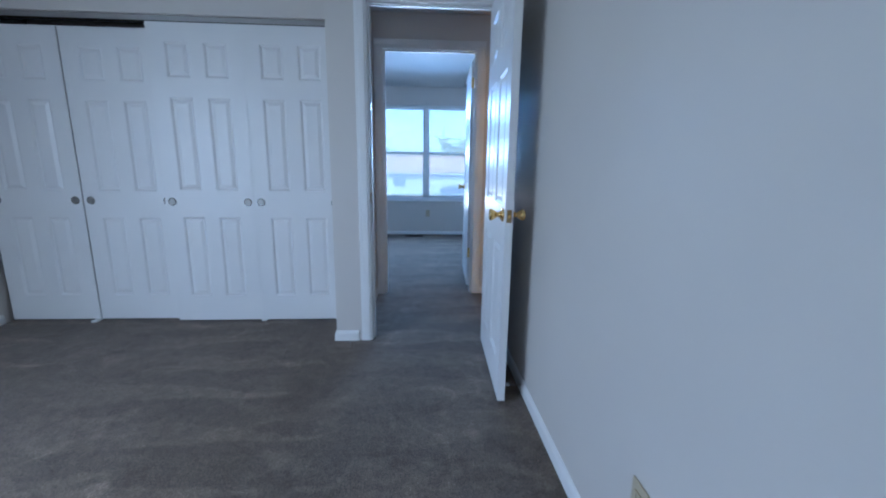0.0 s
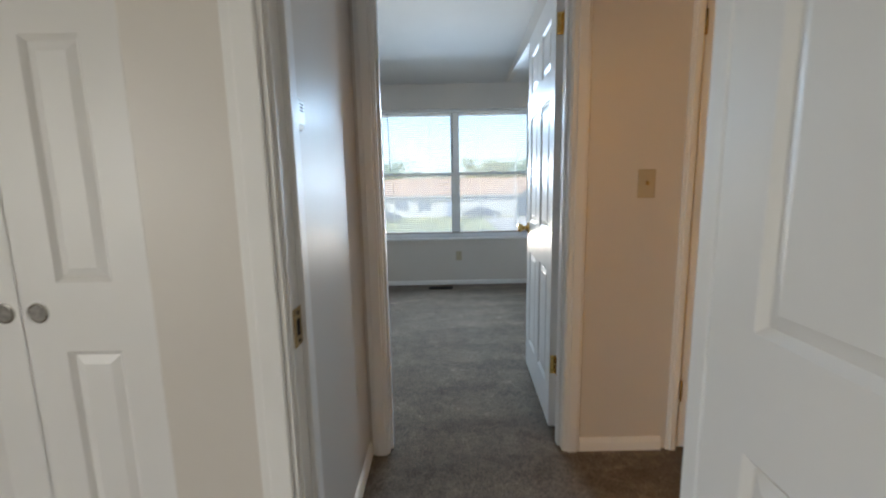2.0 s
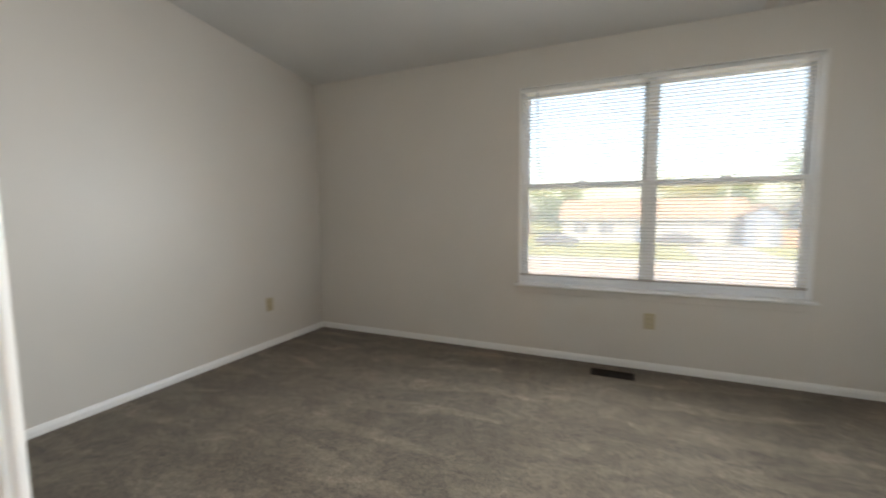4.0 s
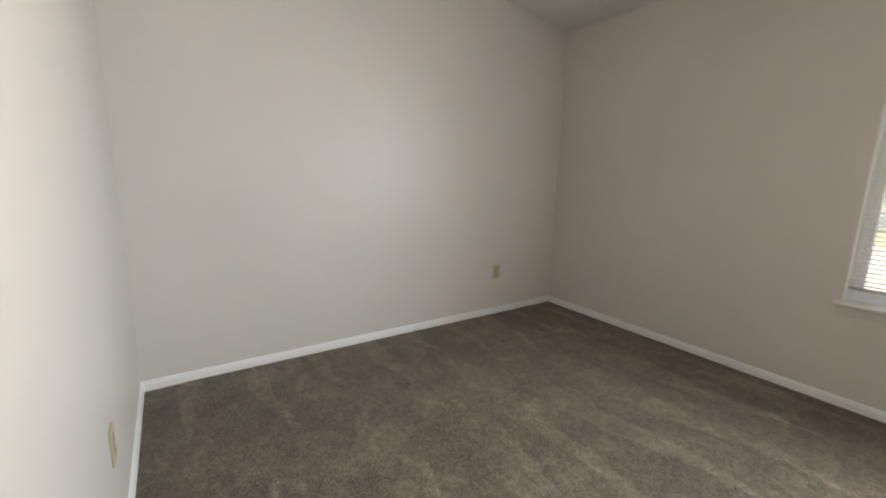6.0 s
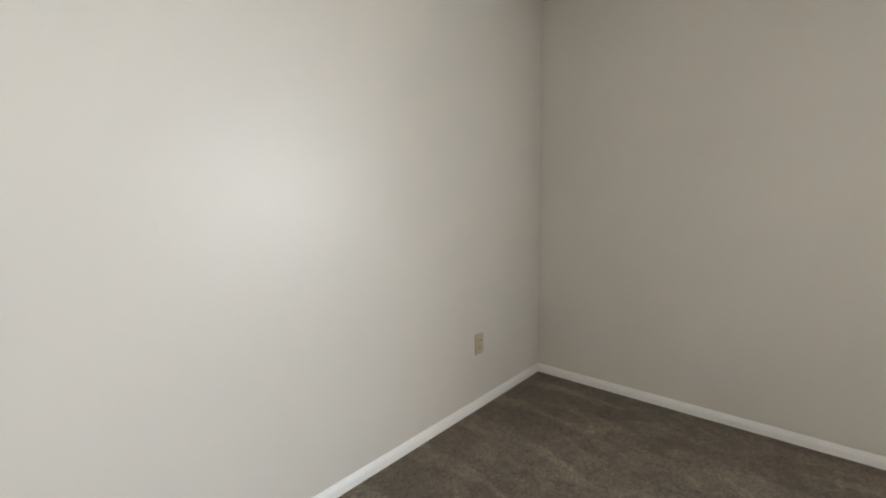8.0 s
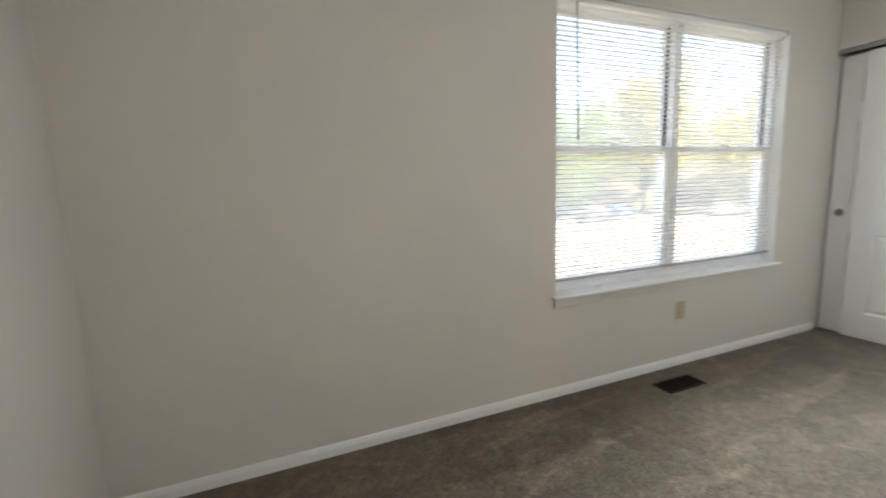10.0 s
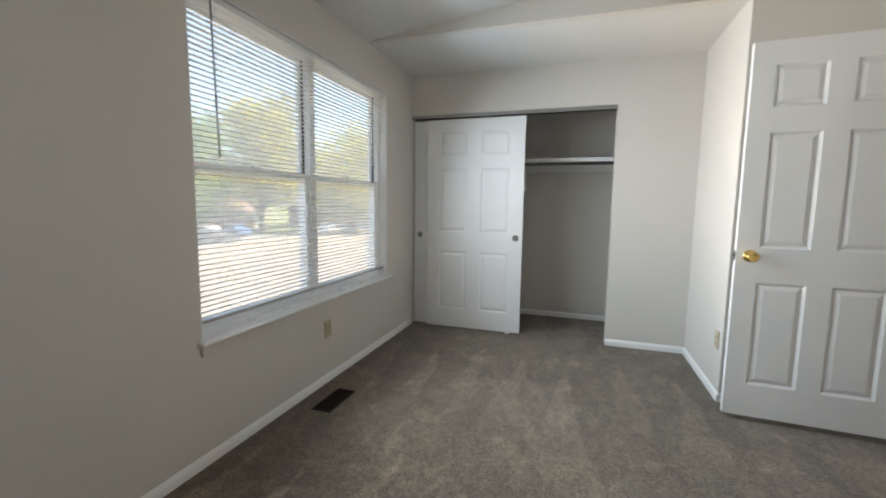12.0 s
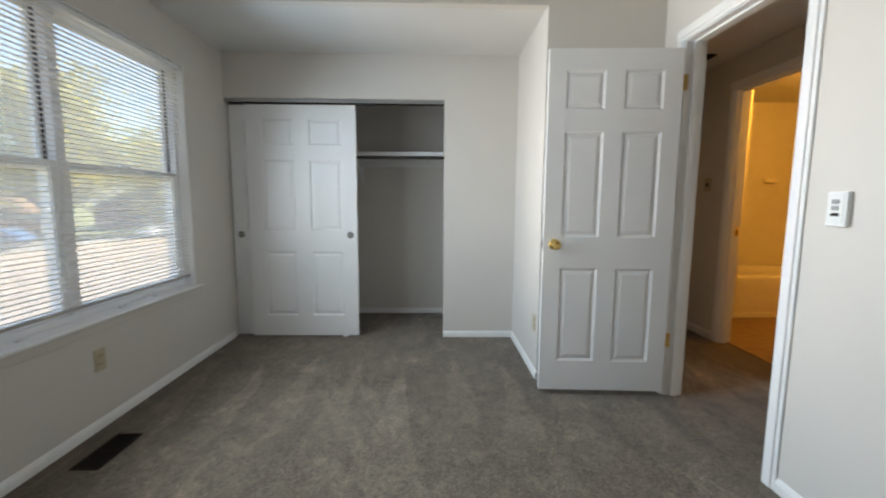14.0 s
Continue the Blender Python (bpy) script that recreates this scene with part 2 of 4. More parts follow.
BARK = material("bark", (0.10, 0.075, 0.055), 0.95, vary=0.3, scale=8, grain=0.8, grain_scale=12)
CARWHITE = material("white_car_paint", (0.70, 0.71, 0.72), 0.2, vary=0.02)
CARBLUE = material("blue_car_paint", (0.10, 0.17, 0.32), 0.2, vary=0.04)
CARDARK = material("dark_car_paint", (0.07, 0.07, 0.08), 0.2, vary=0.04)
TYRE = material("tyre_rubber", (0.03, 0.03, 0.03), 0.8)

# ---- builders ----
def box(bm, x0, y0, z0, x1, y1, z1, bevel=0.0, seg=2):
    made = bmesh.ops.create_cube(bm, size=1.0)["verts"]
    for v in made:
        v.co = Vector((x0 if v.co.x < 0 else x1, y0 if v.co.y < 0 else y1, z0 if v.co.z < 0 else z1))
    if bevel:
        edges = list({e for v in made for e in v.link_edges})
        bmesh.ops.bevel(bm, geom=edges, offset=bevel, segments=seg, affect="EDGES", profile=0.5)
    return bm


def lathe(bm, profile, axis="y", seg=24, at=(0, 0, 0)):
    """A turned solid: (radius, along) pairs spun round an axis."""
    rings = []
    for r, a in profile:
        ring = []
        for i in range(seg):
            c, s = math.cos(2 * math.pi * i / seg) * r, math.sin(2 * math.pi * i / seg) * r
            p = {"x": (a, c, s), "y": (c, a, s), "z": (c, s, a)}[axis]
            ring.append(bm.verts.new(Vector(p) + Vector(at)))
        rings.append(ring)
    for p, q in zip(rings, rings[1:]):
        for i in range(seg):
            f = bm.faces.new((p[i], p[(i + 1) % seg], q[(i + 1) % seg], q[i]))
            f.smooth = True
    for ring in (rings[0], rings[-1]):
        bm.faces.new(ring)
    bmesh.ops.recalc_face_normals(bm, faces=bm.faces[:])
    return bm


def tube(bm, a, b, r, seg=10):
    a, b = Vector(a), Vector(b)
    q = (b - a).to_track_quat("Z", "Y").to_matrix()
    rings = [[bm.verts.new(c + q @ Vector((math.cos(2 * math.pi * i / seg) * r, math.sin(2 * math.pi * i / seg) * r, 0)))
              for i in range(seg)] for c in (a, b)]
    for i in range(seg):
        f = bm.faces.new((rings[0][i], rings[0][(i + 1) % seg], rings[1][(i + 1) % seg], rings[1][i]))
        f.smooth = True
    bm.faces.new(rings[0][::-1])
    bm.faces.new(rings[1])
    return bm


def prism(bm, outline, axis, a, b):
    """An outline of 2D points pushed from a to b along an axis (x: points are y, z; y: x, z; z: x, y)."""
    def at(p, s):
        return {"x": (s, p[0], p[1]), "y": (p[0], s, p[1]), "z": (p[0], p[1], s)}[axis]
    lo = [bm.verts.new(at(p, a)) for p in outline]
    hi = [bm.verts.new(at(p, b)) for p in outline]
    n = len(outline)
    for i in range(n):
        bm.faces.new((lo[i], lo[(i + 1) % n], hi[(i + 1) % n], hi[i]))
    bm.faces.new(lo[::-1])
    bm.faces.new(hi)
    bmesh.ops.recalc_face_normals(bm, faces=bm.faces[:])
    return bm


def part(name, bm, mat, parent=None, label="", m=None):
    me = bpy.data.meshes.new(name)
    bm.to_mesh(me)
    bm.free()
    me.materials.append(mat)
    ob = new(name, me)
    if parent is not None:
        ob.parent = parent
    if m is not None:
        ob.matrix_basis = m
    return tagged(ob, label)


def alike(name, ob, parent, m):
    """Another object on the same mesh."""
    o = new(name, ob.data)
    o.parent = parent
    o.matrix_basis = m
    return o


def thing(name, m, label, category, group="", kind=""):
    ob = new(name)
    ob.empty_display_size = 0.1
    ob.matrix_basis = m
    return tagged(ob, label, category, group, kind)


def B():
    return bmesh.new()


def structure(name, boxes, mat, label, category):
    bm = B()
    for b in boxes:
        box(bm, *b)
    return tagged(part(name, bm, mat), label, category, kind="structure")


def wall_grid(name, axis, a, b, us, zs, holes, mat, label):
    """A wall between the planes a and b, laid out on a grid of cells with some of them left open."""
    bm = B()
    verts = {}

    def at(i, j, s):
        if (i, j, s) not in verts:
            p = (b if s else a)
            verts[i, j, s] = bm.verts.new((p, us[i], zs[j]) if axis == "x" else (us[i], p, zs[j]))
        return verts[i, j, s]
    solid = {(i, j) for i in range(len(us) - 1) for j in range(len(zs) - 1)} - set(holes)
    for i, j in solid:
        for s in (0, 1):
            bm.faces.new((at(i, j, s), at(i + 1, j, s), at(i + 1, j + 1, s), at(i, j + 1, s)))
        for di, dj, p, q in ((-1, 0, (i, j), (i, j + 1)), (1, 0, (i + 1, j), (i + 1, j + 1)), (0, -1, (i, j), (i + 1, j)), (0, 1, (i, j + 1), (i + 1, j + 1))):
            if (i + di, j + dj) not in solid:
                bm.faces.new((at(*p, 0), at(*q, 0), at(*q, 1), at(*p, 1)))
    bmesh.ops.recalc_face_normals(bm, faces=bm.faces[:])
    return tagged(part(name, bm, mat), label, "wall", kind="structure")


# ---- the plan ----
ZC = 2.34                      # flat ceilings
YN, YS = 6.795, 3.71           # north bedroom: window wall, door wall
XW, XE, XB = -2.20, 2.10, 1.245  # its west wall, closet front, and the jog behind the door
YJ = 4.43                      # north face of the jog
HN, HS, HW = 3.60, 2.70, 0.165   # hall: north, south, west end
AN, AE, AW, AS = 2.60, 1.08, -2.405, -1.75  # south bedroom
JX = 0.002                     # closet side of the wall between hall and long closet
TOP = 3.05
SLOPE = 0.125


def vault(y):
    return ZC + SLOPE * (YN - y)


# ---- structure ----
NF = 0.016                     # the bedroom carpet lies a little higher than the hall's
tagged(part("floor", prism(B(), [(-1.9, -0.12), (6.795, -0.12), (6.795, NF), (3.95, NF), (3.30, 0.0), (-1.9, 0.0)], "x", -2.6, 3.7), CARPET),
       "taupe cut-pile carpet with vacuum strokes over bedrooms and hall", "carpet", kind="structure")

WX0, WX1, WZ0, WZ1 = -0.235, 1.575, 0.555, 2.065
wall_grid("wall_north", "y", YN, 6.96, (-2.35, WX0, WX1, 3.7), (-2.8, WZ0, WZ1, TOP), [(1, 1)], PAINT, "greige painted window wall of the bedroom")
structure("wall_west", [(-2.35, HN, -2.8, XW, YN, TOP)], PAINT, "greige painted bedroom side wall", "wall")
wall_grid("wall_hall_north", "y", HN, YS, (XW, 0.234, 1.038, 1.515, 2.175, 3.7), (0, 2.07, 2.085, TOP), [(1, 0), (1, 1), (3, 0)], PAINT,
          "greige painted wall between hall and bedroom")
structure("wall_jog_west", [(XB, YS, 0, XB + 0.1, YJ, TOP)], PAINT, "greige painted jog wall behind the open door", "wall")
structure("wall_jog_north", [(XB + 0.1, YJ - 0.1, 0, 2.9, YJ, ZC)], PAINT, "greige painted jog wall with an outlet", "wall")
wall_grid("wall_closet_front", "x", XE, XE + 0.11, (YJ, 5.025, YN), (0, 1.99, ZC), [(1, 0)], PAINT, "greige painted wall round the closet opening")
structure("wall_closet_back", [(2.88, YJ, 0, 3.0, YN, ZC)], PAINT, "greige painted back wall inside the closet", "wall")
structure("wall_closet_side", [(XE + 0.11, 4.80, 0, 2.88, 4.88, ZC)], PAINT, "greige painted side wall inside the closet", "wall")
# unseen wall and roof, added to keep outdoor light from open gaps
structure("wall_east", [(3.7, AS - 0.15, -2.8, 3.85, 6.96, TOP)], SIDING, "unseen outer wall added to close the house on the east", "wall")
structure("roof_deck", [(AW - 0.15, AS - 0.15, TOP + 0.1, 3.85, 6.96, TOP + 0.2)], SHINGLE, "unseen plain roof deck added to close the house above", "roof")
fascia = prism(B(), [(YJ, ZC), (YN, ZC), (YN, ZC + 0.002), (YJ, vault(YJ))], "x", XB, XB + 0.06)
tagged(part("wall_fascia", fascia, PAINT), "greige triangular fascia under the sloping ceiling", "wall", kind="structure")
slope = prism(B(), [(YS - 0.1, vault(YS - 0.1)), (YN + 0.1, vault(YN + 0.1)), (YN + 0.1, TOP + 0.1), (YS - 0.1, TOP + 0.1)], "x", -2.35, XB + 0.06)
tagged(part("ceiling_vault", slope, CEIL), "white gently sloping bedroom ceiling", "ceiling", kind="structure")
structure("ceiling_flat", [(XB + 0.06, YJ - 0.1, ZC, 3.0, YN + 0.1, ZC + 0.1)], CEIL, "white flat ceiling before the closet", "ceiling")

wall_grid("wall_hall_south", "y", AN, HS, (HW, 0.222, 1.022, 1.25, 2.0, 3.7), (0, 2.085, TOP), [(1, 0), (3, 0)], PAINT,
          "greige painted wall between hall and south rooms")
structure("wall_hall_west", [(JX, AN, 0, HW, HN, TOP)], PAINT, "greige satin painted end wall of the hall", "wall")
structure("wall_hall_east", [(3.6, HS, 0, 3.7, HN, TOP)], PAINT, "greige painted far end of the hall", "wall")
structure("ceiling_hall", [(HW, HS, ZC, 3.7, HN, ZC + 0.1)], CEIL, "white flat hall ceiling", "ceiling")

structure("wall_closet_header", [(AW, 2.92, 2.056, JX, 3.06, TOP)], PAINT, "greige wall above the long closet", "wall")
structure("wall_closet_rear", [(AW, 3.56, 0, JX, HN, TOP)], PAINT, "greige back of the long closet", "wall")
AWY0, AWY1 = -1.35, 0.75
wall_grid("wall_south_bedroom_west", "x", AW - 0.15, AW, (AS - 0.15, AWY0, AWY1, HN), (-2.8, 0.6, 2.07, TOP), [(1, 1)], PAINT,
          "greige painted bedroom wall with an assumed, unseen window opening")
structure("wall_south_bedroom_east", [(AE, AS, 0, AE + 0.11, AN, TOP)], PAINT, "greige painted bedroom wall behind the door", "wall")
structure("wall_south_bedroom_south", [(AW, AS - 0.15, -2.8, 3.7, AS, TOP)], PAINT, "greige painted bedroom rear wall", "wall")
structure("ceiling_south_bedroom", [(AW - 0.15, AS - 0.15, 2.44, AE, AN, 2.56), (AW - 0.15, AN, 2.44, JX, HN, 2.56)], CEIL,
          "white flat ceiling of the south bedroom", "ceiling")

structure("wall_bathroom", [(AE + 0.11, 0.35, 0, 3.6, 0.45, TOP), (3.5, 0.45, 0, 3.6, AN, TOP)], TILE, "cream bathroom walls", "wall")
structure("ceiling_bathroom", [(AE + 0.11, 0.45, ZC, 3.5, AN, ZC + 0.1)], CEIL, "cream bathroom ceiling", "ceiling")
structure("floor_bathroom", [(AE + 0.11, 0.45, 0.0, 3.5, AN + 0.02, 0.006)], BATHFLOOR, "brown vinyl bathroom floor", "floor")

BASE_H, BASE_T = 0.068, 0.012


def baseboard(x0, y0, x1, y1, nx, ny):
    """A moulded skirting from one point of a wall's foot to another; n points into the room."""
    a, b = Vector((x0, y0, 0)), Vector((x1, y1, 0))
    n = Vector((nx, ny, 0))
    outline = [(0, 0), (BASE_T, 0), (BASE_T, BASE_H - 0.022), (BASE_T - 0.003, BASE_H - 0.012), (BASE_T - 0.007, BASE_H - 0.003), (0, BASE_H)]
    bm = B()
    ends = [[bm.verts.new(p + n * o + Vector((0, 0, h))) for o, h in outline] for p in (a, b)]
    k = len(outline)
    for i in range(k):
        bm.faces.new((ends[0][i], ends[0][(i + 1) % k], ends[1][(i + 1) % k], ends[1][i]))
    bm.faces.new(ends[0])
    bm.faces.new(ends[1][::-1])
    bmesh.ops.recalc_face_normals(bm, faces=bm.faces[:])
    return tagged(part("baseboard", bm, TRIM), "white painted baseboard along the wall", "baseboard", kind="structure")


T = BASE_T
for row in ((XW, YN, XE, YN, 0, -1), (XW, YS, XW, YN - T, 1, 0), (XW + T, YS, 0.177, YS, 0, 1), (1.096, YS, XB, YS, 0, 1),
            (XB, YS + T, XB, YJ, -1, 0), (XB - T, YJ, XE, YJ, 0, 1), (XE, YJ + T, XE, 5.025, -1, 0),
            (2.88, 4.88, 2.88, YN, -1, 0), (XE + 0.11, YN, 2.88 - T, YN, 0, -1),
            (HW, HS + 0.02, HW, HN, 1, 0), (1.096, HN, 1.458, HN, 0, -1), (2.232, HN, 3.6, HN, 0, -1), (2.057, HS, 3.6, HS, 0, 1),
            (1.037, HS, 1.193, HS, 0, 1),
            (JX, AN, 0.147, AN, 0, -1), (JX, AN - T, JX, 2.95, -1, 0), (AE, AS, AE, AN, -1, 0), (AW, AS, AW, 2.95, 1, 0)):
    baseboard(*row)


# ---- doors and their linings ----
def casing_bar(bm, x0, x1, z0, z1, y, s):
    """A stepped architrave bar standing on the wall face y, proud towards s."""
    t1, t2 = 0.010, 0.017
    lo, hi = sorted((y, y + s * t1))
    box(bm, x0, lo, z0, x1, hi, z1, 0.002)
    if x1 - x0 < z1 - z0:
        m = (x1 - x0) * 0.25
        lo, hi = sorted((y + s * (t1 - 0.002), y + s * t2))
        box(bm, x0 + m, lo, z0, x1 - m * 0.55, hi, z1, 0.004)
    else:
        m = (z1 - z0) * 0.25
        lo, hi = sorted((y + s * (t1 - 0.002), y + s * t2))
        box(bm, x0, lo, z0 + m, x1, hi, z1 - m * 0.55, 0.004)
    return bm


def door_lining(name, x0, x1, top, y0, y1, label, strike_x=None, strike_y=0.0, cas=0.068, stop_y=None, left=True, right=True):
    """Jambs, stops and casings round an opening in a wall between y0 and y1."""
    d = thing(name, pose(0, 0, 0), label, "door frame", kind="structure")
    j = 0.018
    part("jamb", box(B(), x0 - j, y0 - 0.002, 0, x0, y1 + 0.002, top, 0.0015), TRIM, d)
    part("jamb", box(B(), x1, y0 - 0.002, 0, x1 + j, y1 + 0.002, top, 0.0015), TRIM, d)
    part("head_jamb", box(B(), x0 - j, y0 - 0.002, top, x1 + j, y1 + 0.002, top + j, 0.0015), TRIM, d)
    sy = (y0 + y1) / 2 if stop_y is None else stop_y
    part("stop", box(B(), x0, sy - 0.018, 0, x0 + 0.011, sy + 0.018, top - 0.011, 0.002), TRIM, d)
    part("stop", box(B(), x1 - 0.011, sy - 0.018, 0, x1, sy + 0.018, top - 0.011, 0.002), TRIM, d)
    part("stop", box(B(), x0, sy - 0.018, top - 0.011, x1, sy + 0.018, top, 0.002), TRIM, d)
    for y, s in ((y0, -1), (y1, 1)):
        a, b = x0 - 0.006, x1 + 0.006
        if left:
            part("casing", casing_bar(B(), a - cas, a, 0, top + 0.006, y, s), TRIM, d)
        if right:
            part("casing", casing_bar(B(), b, b + cas, 0, top + 0.006, y, s), TRIM, d)
        part("casing", casing_bar(B(), a - cas, b + cas, top + 0.006, top + 0.006 + cas, y, s), TRIM, d)
    if strike_x is not None:
        s = 1 if strike_x == x0 else -1
        lo, hi = sorted((strike_x, strike_x + s * 0.003))
        pl = part("strike_plate", box(B(), lo, strike_y - 0.018, 0.905, hi, strike_y + 0.018, 0.975, 0.001), OLDBRASS if name == "door_1" else BRASS, d, "brass strike plate")
        lo, hi = sorted((strike_x, strike_x + s * 0.0036))
        # no hole is cut: a near-black piece holds its shade
        part("latch_hole_shade", box(B(), lo, strike_y - 0.008, 0.925, hi, strike_y + 0.006, 0.955), DARK, pl)
        for z in (0.914, 0.966):
            part("screw", lathe(B(), [(0.004, 0), (0.004, 0.0045), (0.001, 0.005)] if s > 0 else [(0.001, -0.005), (0.004, -0.0045), (0.004, 0)], "x", 10,
                                (strike_x, strike_y, z)), DARK, pl)
    return d


door_lining("door_1", 0.240, 1.004, 2.067, AN, HS, "white door frame between south bedroom and hall", 0.240, AN + 0.022, stop_y=AN + 0.058)
door_lining("door_2", 0.252, 1.020, 2.067, HN, YS, "white door frame between hall and bedroom", 0.252, YS - 0.022, stop_y=YS - 0.058)
door_lining("door_3", 1.533, 2.157, 2.052, HN, YS, "white door frame of the hall closet", cas=0.045, stop_y=HN + 0.058)
door_lining("door_4", 1.268, 1.982, 2.067, AN, HS, "white door frame of the lit bathroom", 1.982, AN + 0.022, stop_y=AN + 0.058)

ROWS = ((0.185, 0.765), (0.953, 1.567), (1.693, 1.912))


def six_panel(d, w, h, t, sides=(0.135, 0.43, 0.57, 0.865)):
    """A moulded six-panel leaf: x along its width from the hinge edge, y through its thickness, z up."""
    k = h / 2.03
    xs = [s * w for s in sides]
    rows = [(a * k, b * k) for a, b in ROWS]
    bm = B()
    c = 0.014
    for y, s in ((0.0, -1), (t, 1)):
        cols = [0, xs[0], xs[1], xs[2], xs[3], w]
        levels = [0] + [z for r in rows for z in r] + [h]
        verts = {}

        def at(i, j):
            if (i, j) not in verts:
                verts[i, j] = bm.verts.new((cols[i], y, levels[j]))
            return verts[i, j]
        for i in range(5):
            for j in range(7):
                hole = i in (1, 3) and j in (1, 3, 5)
                ring = [at(i, j), at(i + 1, j), at(i + 1, j + 1), at(i, j + 1)]
                if not hole:
                    bm.faces.new(ring)
                else:
                    x0, x1, z0, z1 = cols[i] + c, cols[i + 1] - c, levels[j] + c, levels[j + 1] - c
                    deep = y - s * 0.010
                    low = [bm.verts.new(p) for p in ((x0, deep, z0), (x1, deep, z0), (x1, deep, z1), (x0, deep, z1))]
                    for q in range(4):
                        bm.faces.new((ring[q], ring[(q + 1) % 4], low[(q + 1) % 4], low[q]))
    for x0, x1 in ((0, 0), (w, w)):
        bm.faces.new([bm.verts.new(p) for p in ((x0, 0, 0), (x0, t, 0), (x0, t, h), (x0, 0, h))])
    for z in (0, h):
        bm.faces.new([bm.verts.new(p) for p in ((0, 0, z), (w, 0, z), (w, t, z), (0, t, z))])
    bmesh.ops.remove_doubles(bm, verts=bm.verts[:], dist=0.0001)
    bmesh.ops.recalc_face_normals(bm, faces=bm.faces[:])
    slab = part("slab", bm, DOOR, d)
    for (x0, x1) in ((xs[0], xs[1]), (xs[2], xs[3])):
        for z0, z1 in rows:
            bm = B()
            g, f = c, c + 0.024
            for y, s in ((0.0, -1), (t, 1)):
                lo, hi = y - s * 0.010, y - s * 0.0025
                a = [bm.verts.new(p) for p in ((x0 + g, lo, z0 + g), (x1 - g, lo, z0 + g), (x1 - g, lo, z1 - g), (x0 + g, lo, z1 - g))]
                b = [bm.verts.new(p) for p in ((x0 + f, hi, z0 + f), (x1 - f, hi, z0 + f), (x1 - f, hi, z1 - f), (x0 + f, hi, z1 - f))]
                for q in range(4):
                    bm.faces.new((a[q], a[(q + 1) % 4], b[(q + 1) % 4], b[q]))
                bm.faces.new(b)
            bmesh.ops.recalc_face_normals(bm, faces=bm.faces[:])
            part("panel", bm, DOOR, d)
    return slab


KNOB = [(0.031, 0.0), (0.033, 0.004), (0.030, 0.009), (0.020, 0.013), (0.0125, 0.019), (0.0115, 0.027), (0.0145, 0.034), (0.0205, 0.041),
        (0.0255, 0.049), (0.0275, 0.056), (0.0268, 0.061), (0.0235, 0.0645), (0.0205, 0.0650), (0.018, 0.0638), (0.008, 0.0632), (0.001, 0.0632)]


def knob_pair(d, x, z, t):
    for y, s, flip in ((0.0, -1, True), (t, 1, False)):
        prof = [(r, y + s * a) for r, a in KNOB]
        part("knob", lathe(B(), prof if not flip else prof[::-1], "y", 28, (x, 0, z)), BRASS, d, "polished brass knob")


def hinges(d, t, zs, mat, side, jamb_leaf=False):
    """Leaf plates on the hinge edge and a knuckle on the side the door opens to."""
    y = 0.0 if side < 0 else t
    for z in zs:
        bm = B()
        box(bm, -0.0025, 0.003, z - 0.044, 0.0, t - 0.003, z + 0.044, 0.0008)
        tube(bm, (-0.003, y + side * 0.006, z - 0.046), (-0.003, y + side * 0.006, z + 0.046), 0.006, 12)
        if jamb_leaf:
            box(bm, -0.040, 0.0068, z - 0.044, -0.006, 0.0095, z + 0.044, 0.0008)
        h = part("hinge", bm, mat, d, "brass butt hinge")
        for dz in (-0.03, 0.0, 0.03):
            part("screw", lathe(B(), [(0.004, -0.0035), (0.004, -0.0024)], "x", 8, (0, t * 0.5 + (0.006 if dz else -0.006), z + dz)), OLDBRASS, h)


def room_door(name, m, w, h, label, hinge_side, hinge_zs, knob=True, hmat=None, knob_z=0.915, jamb_leaf=False):
    d = thing(name, m, label, "door")
    t = 0.035
    slab = six_panel(d, w, h, t)
    if knob:
        knob_pair(d, w - 0.062, knob_z, t)
        lp = part("latch_plate", box(B(), w, 0.006, knob_z - 0.029, w + 0.002, t - 0.006, knob_z + 0.029, 0.0008), NICKEL if jamb_leaf else hmat or BRASS, d, "metal latch plate")
        part("latch_bolt", box(B(), w + 0.002, 0.012, knob_z - 0.008, w + 0.012, t - 0.013, knob_z + 0.008, 0.002), NICKEL if jamb_leaf else BRASS, lp)
    hinges(d, t, hinge_zs, hmat or BRASS, hinge_side, jamb_leaf)
    return d


# local x runs from the hinge along the leaf
leaf_a = Matrix.Translation((0.957, 2.578, 0.014)) @ Matrix.Rotation(radians(-92.2), 4, "Z")
room_door("bedroom_door", leaf_a, 0.758, 2.03, "white six-panel door with brass knobs, open against the wall", 1, (0.30, 1.80), hmat=OLDBRASS)
leaf_b = Matrix.Translation((1.028, 3.730, 0.045)) @ Matrix.Rotation(radians(86.8), 4, "Z")
room_door("bedroom_door", leaf_b, 0.738, 1.975, "white six-panel door with brass knobs, standing open beside the jog wall", -1, (0.31, 1.80), knob_z=0.884, jamb_leaf=True)
leaf_c = Matrix.Translation((1.536, HN + 0.002, 0.012)) @ pose(0, 0, 0)
room_door("closet_door", leaf_c, 0.618, 2.03, "white six-panel hall closet door, closed", -1, (0.27, 1.78), hmat=OLDBRASS)
leaf_d = Matrix.Translation((1.268, 2.570, 0.014)) @ Matrix.Rotation(radians(-88), 4, "Z")
room_door("bathroom_door", leaf_d, 0.71, 2.03, "white six-panel bathroom door, open inwards", 1, (0.30, 1.80))


